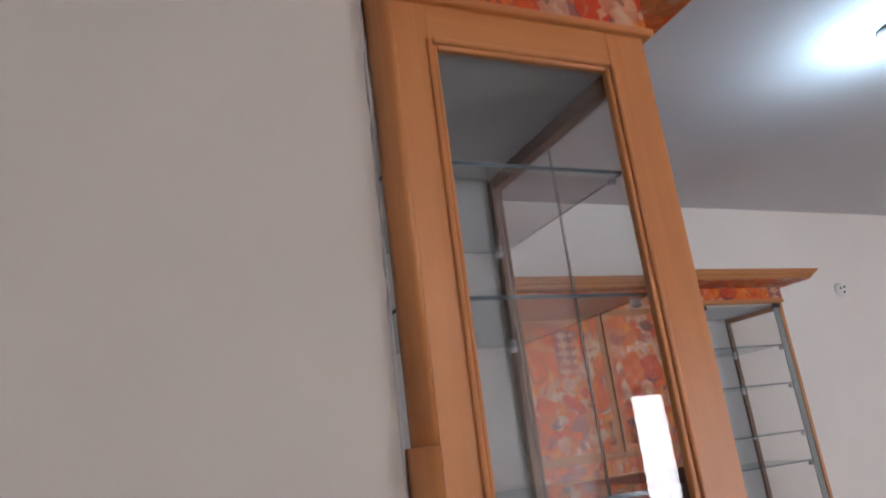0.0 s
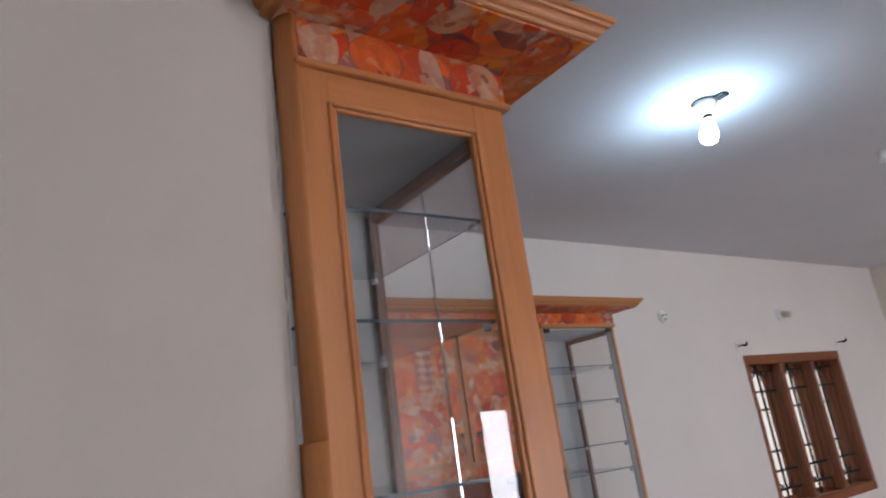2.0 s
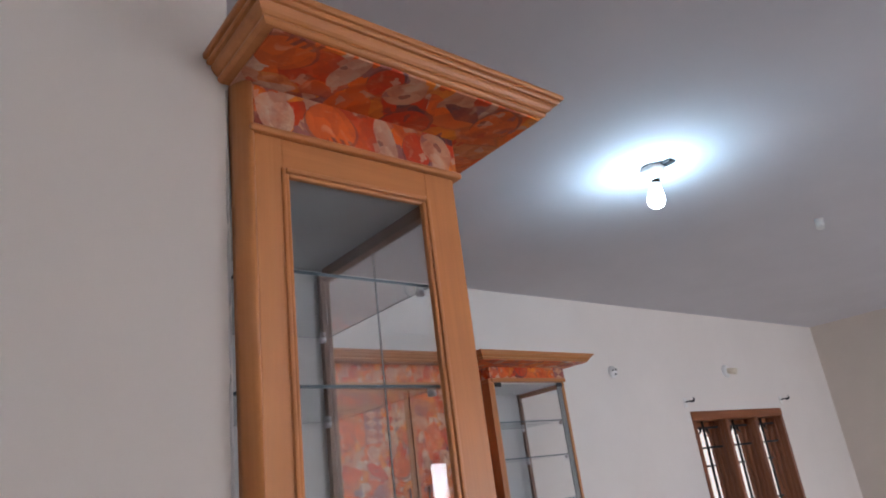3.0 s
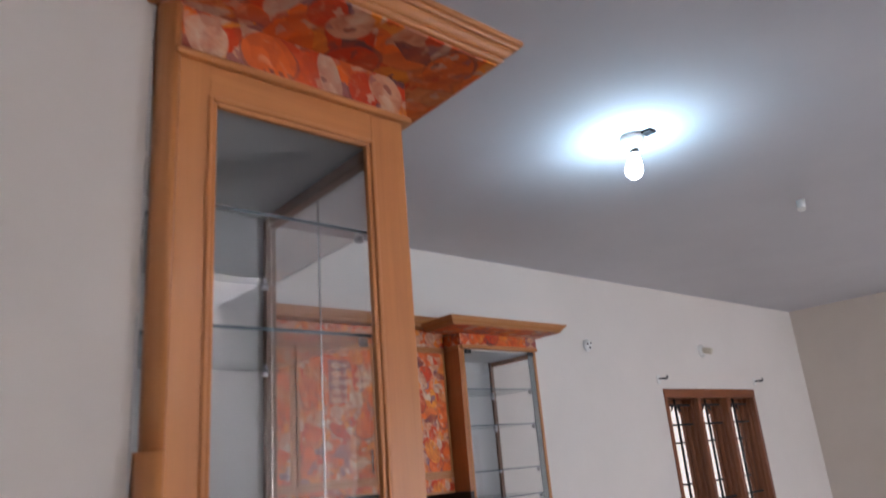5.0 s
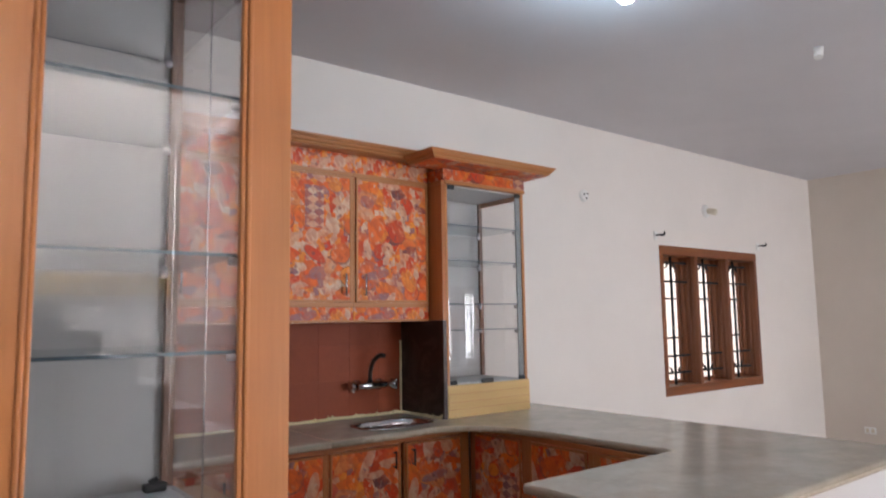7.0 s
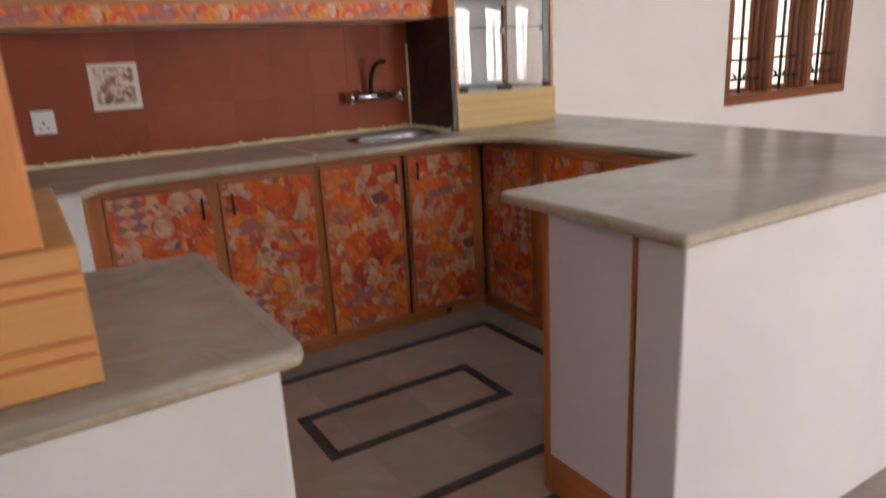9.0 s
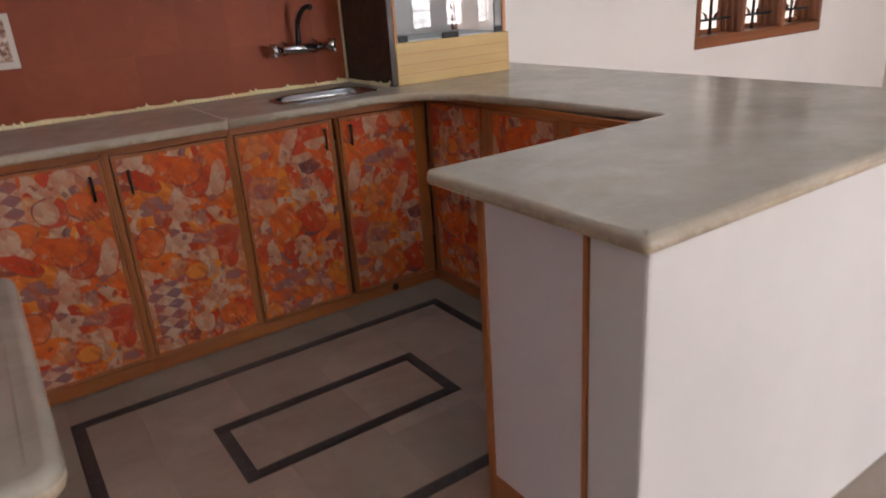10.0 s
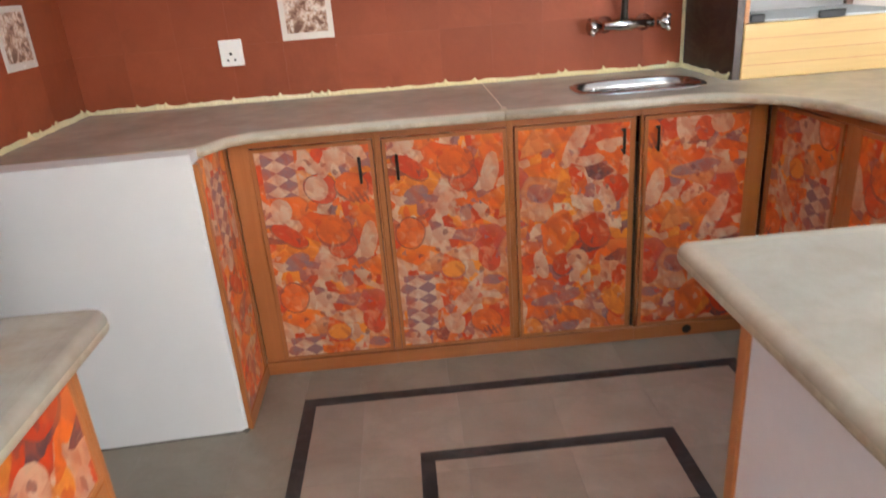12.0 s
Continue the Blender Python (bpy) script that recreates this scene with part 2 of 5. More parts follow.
    col = m.mix(m.math("MULTIPLY", m.ramp(deep, [(0.52, (0, 0, 0)), (0.72, (1, 1, 1))]), 0.45), col, (0.36, 0.07, 0.045))
    return m.finish(col, 0.42, deep, 0.03, 0.001, 0.0, 0.22)


def stone(name, a, b, vein, rough=0.28, scale=5.0, pieces=False, spec=None):
    m = Nodes(name)
    v = m.world_place()
    if pieces:
        info = m.add("ObjectInfo")
        shift = m.add("VectorMath", operation="ADD")
        m.link(v, shift.inputs[0])
        twist = m.add("CombineXYZ")
        m.link(m.math("MULTIPLY", info.outputs["Random"], 31.0), twist.inputs[0])
        m.link(m.math("MULTIPLY", info.outputs["Random"], 17.0), twist.inputs[1])
        m.link(twist.outputs[0], shift.inputs[1])
        v = shift.outputs[0]
    cloud = m.noise(scale, v, 7, 0.62, 0.7)
    veins = m.noise(scale * 0.55, v, 8, 0.72, 0.9)
    fine = m.noise(scale * 22, v, 4, 0.7)
    col = m.ramp(cloud, [(0.3, a), (0.7, b)])
    col = m.mix(m.math("MULTIPLY", m.ramp(veins, [(0.5, (0, 0, 0)), (0.56, (1, 1, 1)), (0.63, (0, 0, 0))]), 0.32), col, vein)
    col = m.mix(m.math("MULTIPLY", fine, 0.25), col, tuple(x * 0.6 for x in a))
    if pieces:
        col = m.mix(m.math("MULTIPLY", info.outputs["Random"], 0.45), col, tuple(x * 0.72 for x in vein))
        dirt = m.noise(2.7, m.world_place(), 6, 0.68, 0.5)
        col = m.mix(m.math("MULTIPLY", m.ramp(dirt, [(0.5, (0, 0, 0)), (0.68, (1, 1, 1))]), 0.4), col, tuple(x * 0.55 for x in a))
    r = m.math("ADD", m.math("MULTIPLY", cloud, 0.25), rough - 0.1)
    return m.finish(col, r, fine, 0.05, 0.002, 0.0, spec)


def mottled_stone(name, a=(0.385, 0.335, 0.265), b=(0.49, 0.435, 0.35), grime=0.4):
    """Polished beige-grey marble with broad clouds, small mottles, brown stains and dulled wear."""
    m = Nodes(name)
    v = m.world_place()
    cloud = m.noise(2.2, v, 6, 0.6, 0.6)
    mottle = m.noise(9, v, 7, 0.7, 0.3)
    stain = m.noise(4.5, m.world_place((1, 1.5, 1)), 5, 0.7, 0.8)
    fleck = m.noise(110, v, 4, 0.7)
    col = m.ramp(cloud, [(0.3, a), (0.7, b)])
    col = m.mix(m.math("MULTIPLY", m.ramp(mottle, [(0.34, (1, 1, 1)), (0.66, (0, 0, 0))]), 0.42), col, tuple(x * 0.72 for x in a))
    col = m.mix(m.math("MULTIPLY", m.ramp(stain, [(0.50, (0, 0, 0)), (0.66, (1, 1, 1))]), grime), col, (0.25, 0.18, 0.11))
    smear = m.noise(5.0, m.world_place((1, 0.7, 1)), 5, 0.58, 0.4)
    col = m.mix(m.math("MULTIPLY", m.ramp(smear, [(0.46, (0, 0, 0)), (0.66, (1, 1, 1))]), grime * 0.8), col, tuple(x * 0.6 for x in a))
    col = m.mix(m.math("MULTIPLY", fleck, 0.2), col, tuple(x * 0.55 for x in a))
    rough = m.math("ADD", m.math("MULTIPLY", cloud, 0.14), 0.17)
    return m.finish(col, rough, fleck, 0.05, 0.002)


def plain(name, colour, rough=0.4, metal=0.0, spec=None):
    m = Nodes(name)
    v = m.world_place()
    n = m.noise(60, v, 4, 0.6)
    c = m.mix(m.math("MULTIPLY", n, 0.25), colour, tuple(x * 0.7 for x in colour))
    return m.finish(c, m.math("ADD", m.math("MULTIPLY", n, 0.15), rough - 0.07), n, 0.03, 0.001, metal, spec)


def pane_material(name, tint=(0.985, 0.985, 0.985), ior=1.5):
    m = Nodes(name)
    m.n.remove(m.bsdf)
    glass = m.add("BsdfGlass")
    glass.inputs["Color"].default_value = (*tint, 1)
    glass.inputs["Roughness"].default_value = 0.0
    glass.inputs["IOR"].default_value = ior
    m.link(glass.outputs[0], m.n["Material Output"].inputs[0])
    return m.mat


def glowing(name, colour, strength):
    m = Nodes(name)
    m.bsdf.inputs["Emission Color"].default_value = (*colour, 1)
    m.bsdf.inputs["Emission Strength"].default_value = strength
    m.bsdf.inputs["Base Color"].default_value = (*colour, 1)
    return m.mat


WALL = paint("wall_paint", (0.745, 0.695, 0.645), (0.785, 0.735, 0.685))
TAN_WALL = paint("tan_wall_paint", (0.62, 0.545, 0.475), (0.66, 0.585, 0.51))
CEIL = paint("ceiling_paint", (0.61, 0.595, 0.62), (0.65, 0.635, 0.66), 0.85)
PLASTER = paint("white_plaster", (0.60, 0.585, 0.575), (0.66, 0.645, 0.63), 0.75)
LILAC = plain("grey_lilac_laminate", (0.66, 0.62, 0.645), 0.4)
WHITE_LAM = plain("white_laminate", (0.56, 0.555, 0.545), 0.5, 0.0, 0.25)
# Darker than the front wood: the shade inside the cabinets is in this colour.
SHADED_WOOD = wood("shaded_inner_wood", (0.13, 0.062, 0.034), (0.19, 0.095, 0.055), (0.24, 0.125, 0.075), 0.5)
WOOD = wood("honey_wood", (0.535, 0.193, 0.057), (0.64, 0.253, 0.080), (0.70, 0.305, 0.104), 0.36)
WOOD_X = wood("honey_wood_across", (0.535, 0.193, 0.057), (0.64, 0.253, 0.080), (0.70, 0.305, 0.104), 0.36, "x")
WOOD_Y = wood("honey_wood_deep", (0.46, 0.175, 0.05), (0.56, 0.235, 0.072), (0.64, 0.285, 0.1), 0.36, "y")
BROWN_WOOD = wood("brown_cabinet_wood", (0.34, 0.106, 0.028), (0.42, 0.143, 0.040), (0.49, 0.178, 0.055), 0.38)
BROWN_WOOD_X = wood("brown_cabinet_wood_across", (0.34, 0.106, 0.028), (0.42, 0.143, 0.040), (0.49, 0.178, 0.055), 0.38, "x")
BROWN_WOOD_Y = wood("brown_cabinet_wood_deep", (0.34, 0.106, 0.028), (0.42, 0.143, 0.040), (0.49, 0.178, 0.055), 0.38, "y")
MID_WOOD = wood("tan_cabinet_wood", (0.40, 0.15, 0.045), (0.49, 0.195, 0.062), (0.56, 0.24, 0.082), 0.36)
MID_WOOD_X = wood("tan_cabinet_wood_across", (0.40, 0.15, 0.045), (0.49, 0.195, 0.062), (0.56, 0.24, 0.082), 0.36, "x")
MID_WOOD_Y = wood("tan_cabinet_wood_deep", (0.40, 0.15, 0.045), (0.49, 0.195, 0.062), (0.56, 0.24, 0.082), 0.36, "y")
PALE_WOOD = wood("pale_wood", (0.53, 0.325, 0.105), (0.64, 0.42, 0.155), (0.70, 0.49, 0.21), 0.42, "x", 18)
TAN_WOOD = wood("tan_plinth_wood", (0.45, 0.215, 0.068), (0.54, 0.275, 0.094), (0.60, 0.325, 0.125), 0.42, "x", 18)
TEAK = wood("window_teak", (0.125, 0.034, 0.010), (0.225, 0.066, 0.018), (0.33, 0.106, 0.031), 0.45, "z", 30)
TEAK_X = wood("window_teak_across", (0.125, 0.034, 0.010), (0.225, 0.066, 0.018), (0.33, 0.106, 0.031), 0.45, "x", 30)
PRINT = collage("collage_laminate")
PRINT_FLAT = collage("collage_laminate_flat", "level")
MARBLE = mottled_stone("counter_marble", (0.395, 0.350, 0.290), (0.50, 0.450, 0.375), 0.2)
MARBLE_DULL = mottled_stone("dusty_grey_marble", (0.335, 0.300, 0.250), (0.43, 0.390, 0.330), 0.5)
MARBLE_NOSE = mottled_stone("counter_marble_nosing", (0.42, 0.365, 0.285), (0.52, 0.465, 0.375), 0.25)
MARBLE_EDGE = stone("brown_marble_edge", (0.36, 0.28, 0.19), (0.52, 0.44, 0.34), (0.22, 0.14, 0.08), 0.5, 24)
FLOOR_TILE = stone("floor_marble", (0.325, 0.24, 0.188), (0.42, 0.325, 0.262), (0.25, 0.205, 0.165), 0.36, 3.5, True)
FLOOR_OUT = stone("hall_floor_marble", (0.31, 0.25, 0.205), (0.38, 0.32, 0.27), (0.26, 0.21, 0.17), 0.36, 3)
FLOOR_BORDER = stone("grey_floor_marble", (0.265, 0.215, 0.165), (0.345, 0.288, 0.228), (0.22, 0.182, 0.142), 0.34, 4, True)
BLACK_STRIP = stone("black_marble_strip", (0.018, 0.018, 0.02), (0.035, 0.034, 0.036), (0.10, 0.10, 0.10), 0.3, 12)
RUST_TILE = stone("rust_ceramic_tile", (0.295, 0.064, 0.025), (0.345, 0.082, 0.034), (0.28, 0.060, 0.024), 0.5, 8, True, 0.25)
GROUT = paint("pale_yellow_grout", (0.66, 0.57, 0.29), (0.74, 0.68, 0.46), 0.9)
TILE_BED = plain("rust_grout", (0.30, 0.072, 0.03), 0.8)
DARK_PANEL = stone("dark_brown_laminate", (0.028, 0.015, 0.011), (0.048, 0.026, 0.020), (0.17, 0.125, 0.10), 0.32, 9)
# Greyer than the white stair itself: its shaded flank is put into the colour.
STAIR_GREY = stone("shaded_stair_grey", (0.34, 0.335, 0.335), (0.40, 0.395, 0.395), (0.42, 0.42, 0.42), 0.4, 6)
FOOT_DARK = plain("dark_foot_line", (0.11, 0.095, 0.075), 0.9)
GLASS = pane_material("clear_glass")
SHELF_GLASS = pane_material("shelf_glass", (0.95, 0.965, 0.97))
GLASS_STRIP = plain("grey_glass_strip", (0.17, 0.175, 0.17), 0.3)
GLASS_EDGE = plain("glass_edge", (0.10, 0.14, 0.17), 0.15)
BRIGHT_EDGE = plain("ground_glass_edge", (0.62, 0.63, 0.62), 0.55)
STEEL = plain("brushed_steel", (0.46, 0.46, 0.47), 0.2, 1.0)
CHROME = plain("chrome", (0.55, 0.55, 0.56), 0.12, 1.0)
DARK_METAL = plain("dark_metal", (0.05, 0.045, 0.04), 0.35, 0.8)
IRON = plain("black_iron", (0.012, 0.011, 0.011), 0.5)
BLACK = plain("black_plastic", (0.015, 0.015, 0.016), 0.4)
WHITE_PLASTIC = plain("white_plastic", (0.80, 0.79, 0.76), 0.35)
CREAM_PLASTIC = plain("cream_plastic", (0.66, 0.58, 0.45), 0.4)
BULB = glowing("lit_bulb", (0.86, 0.95, 1.0), 30.0)
OUTSIDE = glowing("bright_outdoors", (1.0, 0.97, 0.93), 2.4)
OUTSIDE_NORTH = glowing("hazy_outdoors", (1.0, 0.88, 0.75), 0.72)

# ---- shape helpers ----


def box_mesh(lo, hi, bevel=0.0, segments=1):
    bm = bmesh.new()
    add_box(bm, lo, hi, bevel, segments)
    return bm


def add_box(bm, lo, hi, bevel=0.0, segments=1):
    vs = [bm.verts.new((x, y, z)) for x in (lo[0], hi[0]) for y in (lo[1], hi[1]) for z in (lo[2], hi[2])]
    faces = [bm.faces.new([vs[i] for i in q]) for q in
             ((0, 1, 3, 2), (4, 6, 7, 5), (0, 4, 5, 1), (2, 3, 7, 6), (0, 2, 6, 4), (1, 5, 7, 3))]
    if bevel > 0:
        edges = list({e for f in faces for e in f.edges})
        bmesh.ops.bevel(bm, geom=edges, offset=bevel, segments=segments, affect="EDGES", profile=0.5)


def tube(bm, path, radius, sides=12, cap=True):
    """A round bar along a list of points."""
    rings = []
    for i, p in enumerate(path):
        a, b = Vector(path[max(i - 1, 0)]), Vector(path[min(i + 1, len(path) - 1)])
        q = (b - a).normalized().to_track_quat("Z", "Y")
        r = radius[i] if isinstance(radius, (list, tuple)) else radius
        rings.append([bm.verts.new(Vector(p) + q @ Vector((r * math.cos(t), r * math.sin(t), 0)))
                      for t in (2 * math.pi * k / sides for k in range(sides))])
    for r0, r1 in zip(rings, rings[1:]):
        for k in range(sides):
            f = bm.faces.new((r0[k], r0[(k + 1) % sides], r1[(k + 1) % sides], r1[k]))
            f.smooth = True
    if cap:
        bm.faces.new(rings[0][::-1])
        bm.faces.new(rings[-1])


def prism(bm, outline, z0, z1):
    """An upright block over an outline in plan."""
    lower = [bm.verts.new((x, y, z0)) for x, y in outline]
    upper = [bm.verts.new((x, y, z1)) for x, y in outline]
    n = len(outline)
    bm.faces.new(lower[::-1])
    top = bm.faces.new(upper)
    for i in range(n):
        bm.faces.new((lower[i], lower[(i + 1) % n], upper[(i + 1) % n], upper[i]))
    return top


def link_mesh(name, bm, material):
    bmesh.ops.recalc_face_normals(bm, faces=bm.faces)
    me = bpy.data.meshes.new(name)
    bm.to_mesh(me)
    bm.free()
    for mt in (material if isinstance(material, (list, tuple)) else [material]):
        me.materials.append(mt)
    return new(name, me)


def structure(name, bm, material, label="", category=""):
    return tagged(link_mesh(name, bm, material), label, category, kind="structure")


def thing(name, label, category, at=(0, 0, 0), group=""):
    ob = new(name)
    ob.location = at
    ob.empty_display_size = 0.1
    return tagged(ob, label, category, group)


def part(name, bm, material, parent, label="", origin=None):
    """Links bm (in world metres) as one mesh under parent; origin: where the mesh's own zero lies."""
    base = Vector((0, 0, 0))
    up = parent
    while up is not None:
        base += Vector(up.location)
        up = up.parent
    at = Vector(origin) if origin is not None else base
    bmesh.ops.translate(bm, verts=bm.verts, vec=-at)
    ob = link_mesh(name, bm, material)
    ob.parent = parent
    ob.location = at - base
    return tagged(ob, label)


def no_shadow(ob):
    ob.visible_shadow = False
    return ob


# ---- the room: walls, floors, ceiling ----
LEFT, BACK, RIGHT, REAR, TOP, HALL = 0.352, 3.26, 8.19, -2.6, 2.94, -0.10
WEST = -3.5

bm = box_mesh((WEST - 0.2, -4.6, -0.30), (RIGHT + 0.2, BACK + 0.2, HALL))
floor = structure("floor", bm, FLOOR_OUT, "brown marble floor of the hall", "floor")
bm = box_mesh((LEFT - 0.3, 0.905, HALL), (3.52, BACK + 0.1, -0.006))
kitchen_floor = structure("floor_kitchen", bm, FLOOR_OUT, "raised kitchen floor of brown marble tiles with black strips", "floor")

bm = bmesh.new()
add_box(bm, (WEST - 0.2, -2.45, TOP), (RIGHT + 0.2, BACK + 0.2, TOP + 0.15))
add_box(bm, (WEST - 0.2, -4.6, TOP), (0.0, -2.45, TOP + 0.15))
add_box(bm, (2.2, -4.6, TOP), (RIGHT + 0.2, -2.45, TOP + 0.15))
ceiling = structure("ceiling", bm, CEIL,
                    "matt grey-white painted ceiling", "ceiling")


def wall_with_hole(name, x0, x1, y0, y1, holes, material, label, z0=HALL, z1=TOP):
    """A wall along x with rectangular openings (x0, x1, z0, z1)."""
    bm = bmesh.new()
    cuts = sorted(holes)
    x = x0
    for hx0, hx1, hz0, hz1 in cuts:
        add_box(bm, (x, y0, z0), (hx0, y1, z1))
        if hz0 > z0:
            add_box(bm, (hx0, y0, z0), (hx1, y1, hz0))
        add_box(bm, (hx0, y0, hz1), (hx1, y1, z1))
        x = hx1
    add_box(bm, (x, y0, z0), (x1, y1, z1))
    return structure(name, bm, material, label, "wall")


WIN = (5.334, 6.908, 0.79, 2.04)
REAR_WIN = (6.20, 7.77, 0.72, 1.98)
DOORWAY = (3.34, 4.55, HALL, 1.95)
wall_with_hole("wall_north", LEFT - 0.2, RIGHT + 0.2, BACK, BACK + 0.2, [WIN], WALL, "long off-white painted wall behind the kitchen")
wall_with_hole("wall_south", 2.98, RIGHT + 0.2, REAR - 0.2, REAR, [DOORWAY, REAR_WIN], WALL, "off-white wall with a doorway and a barred window")
structure("wall_east", box_mesh((RIGHT, REAR, HALL), (RIGHT + 0.2, BACK, TOP)), TAN_WALL, "tan painted end wall", "wall")
bm = bmesh.new()
prism(bm, [(WEST, 0.94), (LEFT, 0.94), (LEFT, BACK), (LEFT - 0.2, BACK), (LEFT - 0.2, 1.14), (WEST, 1.14)], HALL, TOP)
add_box(bm, (LEFT, 0.94, 0.9005), (0.368, 1.376, TOP))
structure("wall_left", bm, WALL, "off-white painted wall turning the corner into the kitchen", "wall")
# Out of view; the opening is added to let the west lamp in.
wall_west_bm = bmesh.new()
for lo, hi in (((WEST - 0.2, -4.4, HALL), (WEST, -2.3, TOP)), ((WEST - 0.2, -0.9, HALL), (WEST, 1.14, TOP)),
               ((WEST - 0.2, -2.3, HALL), (WEST, -0.9, 0.9)), ((WEST - 0.2, -2.3, 2.3), (WEST, -0.9, TOP))):
    add_box(wall_west_bm, lo, hi)
structure("wall_west", wall_west_bm, WALL, "unseen off-white wall with an added window opening", "wall")
structure("wall_stair", box_mesh((WEST, -3.6, HALL), (2.98, -3.4, TOP)), WALL, "off-white wall behind the stair", "wall")
# Unseen capped shaft, built to hold the added stairwell lamp.
bm = bmesh.new()
for lo, hi in (((-0.1, -3.6, TOP + 0.15), (3.1, -3.4, 5.6)), ((-0.1, -2.45, TOP + 0.15), (3.1, -2.3, 5.6)), ((-0.1, -3.4, TOP + 0.15), (0.0, -2.45, 5.6)),
               ((2.2, -3.4, TOP + 0.15), (2.3, -2.45, 5.6)), ((0.0, -3.6, TOP), (2.2, -3.4, TOP + 0.15)), ((-0.1, -3.6, 5.6), (3.1, -2.3, 5.7))):
    add_box(bm, lo, hi)
structure("wall_stairwell", bm, WALL, "off-white walls of the stairwell above the stair", "wall")
structure("wall_stair_end", box_mesh((2.98, -3.6, HALL), (3.10, -2.8, TOP)), WALL, "off-white wall at the foot of the stair", "wall")

# bright outdoors beyond the openings
backdrop = structure("backdrop", box_mesh((-4, -9.2, -1), (12, -9.0, 6)), OUTSIDE, "bright overexposed outdoors", "backdrop")
backdrop2 = structure("backdrop_north", box_mesh((2, 6.4, -1), (16, 6.6, 6)), OUTSIDE_NORTH, "bright overexposed outdoors", "backdrop")
for b in (backdrop, backdrop2):
    b.visible_shadow = False


def barred_window(name, hole, inner, sign, label, post=0.046):
    """Three-bay wooden window with glazed sashes set deep behind a black iron grille. sign: +1 when outdoors lies towards +y."""
    x0, x1, z0, z1 = hole
    win = tagged(new(name), label, "window", kind="structure")
    win.location = ((x0 + x1) / 2, inner, z0)

    def y(a, b):
        p, q = inner + sign * a, inner + sign * b
        return min(p, q), max(p, q)

    side, fw, deep = 0.036, 0.066, 0.197
    ya, yb = y(-0.012, deep)
    part("window_sill", box_mesh((x0 - 0.012, ya, z0 - 0.012), (x1 + 0.012, yb, z0 + fw), 0.006), TEAK_X, win)
    part("head", box_mesh((x0 - 0.012, ya, z1 - fw), (x1 + 0.012, yb, z1 + 0.012), 0.006), TEAK_X, win)
    for a in (x0 - 0.012, x1 - side):
        part("jamb", box_mesh((a, ya + 0.001, z0 + fw), (a + side + 0.012, yb, z1 - fw), 0.006), TEAK, win)
    bay = (x1 - x0 - 2 * side - 2 * post) / 3
    for i in range(3):
        bx = x0 + side + i * (bay + post)
        if i < 2:
            part("mullion", box_mesh((bx + bay, ya + 0.002, z0 + fw), (bx + bay + post, yb, z1 - fw), 0.006), TEAK, win)
            fa, fb = y(-0.014, -0.002)
            for k in (0.25, 0.75):
                part("bead", box_mesh((bx + bay + post * k - 0.005, fa, z0 + fw), (bx + bay + post * k + 0.005, fb, z1 - fw), 0.003), TEAK, win)
        # stop mouldings on the reveal
        for d0, d1, proud in ((0.012, 0.030, 0.007), (0.055, 0.070, 0.010), (0.105, 0.142, 0.016)):
            pa, pb = y(d0, d1)
            part("stop", box_mesh((bx + bay - proud, pa, z0 + fw), (bx + bay - 0.0005, pb, z1 - fw), 0.003), TEAK, win)
            part("stop", box_mesh((bx + 0.0005, pa, z0 + fw), (bx + proud, pb, z1 - fw), 0.003), TEAK, win)
        sa, sb = y(0.148, 0.182)
        bm = bmesh.new()
        s = 0.030
        add_box(bm, (bx, sa, z0 + fw), (bx + s, sb, z1 - fw), 0.004)
        add_box(bm, (bx + bay - s, sa, z0 + fw), (bx + bay, sb, z1 - fw), 0.004)
        add_box(bm, (bx + s, sa, z0 + fw), (bx + bay - s, sb, z0 + fw + s), 0.004)
        add_box(bm, (bx + s, sa, z1 - fw - s - 0.03), (bx + bay - s, sb, z1 - fw), 0.004)
        # arched corners at the sash head
        for cx, d in ((bx + s, 1), (bx + bay - s, -1)):
            add_box(bm, (min(cx, cx + d * 0.05), sa + 0.004, z1 - fw - s - 0.06), (max(cx, cx + d * 0.05), sb - 0.004, z1 - fw - s - 0.03))
            add_box(bm, (min(cx, cx + d * 0.02), sa + 0.004, z1 - fw - s - 0.10), (max(cx, cx + d * 0.02), sb - 0.004, z1 - fw - s - 0.06))
        sash = part("sash", bm, TEAK, win)
        ga, gb = y(0.163, 0.167)
        no_shadow(part("pane", box_mesh((bx + s, ga, z0 + fw + s), (bx + bay - s, gb, z1 - fw - s - 0.03)), GLASS, sash))
        # grille
        g = inner + sign * 0.085
        bm = bmesh.new()
        h = z1 - z0 - 2 * fw
        xm = bx + bay * 0.5
        tube(bm, [(xm, g, z0 + fw), (xm, g, z1 - fw)], 0.012, 8)
        for f, reach in ((0.09, 1.0), (0.22, 1.0), (0.36, 0.62), (0.665, 0.62), (0.80, 1.0), (0.95, 1.0)):
            add_box(bm, (bx, g - 0.006, z0 + fw + f * h - 0.009), (bx + bay * reach, g + 0.006, z0 + fw + f * h + 0.009))
        for f, d in ((0.09, 1), (0.95, -1)):
            for sx in (-1, 1):
                zc = z0 + fw + f * h
                tube(bm, [(xm + sx * 0.05, g, zc), (xm + sx * 0.055, g, zc + d * 0.03), (xm + sx * 0.09, g, zc + d * 0.055)], [0.014, 0.01, 0.004], 6)
        part("grille", bm, IRON, win, "black iron grille")
    return win


barred_window("window_1", WIN, BACK, 1, "teak window of three bays with a black iron grille")
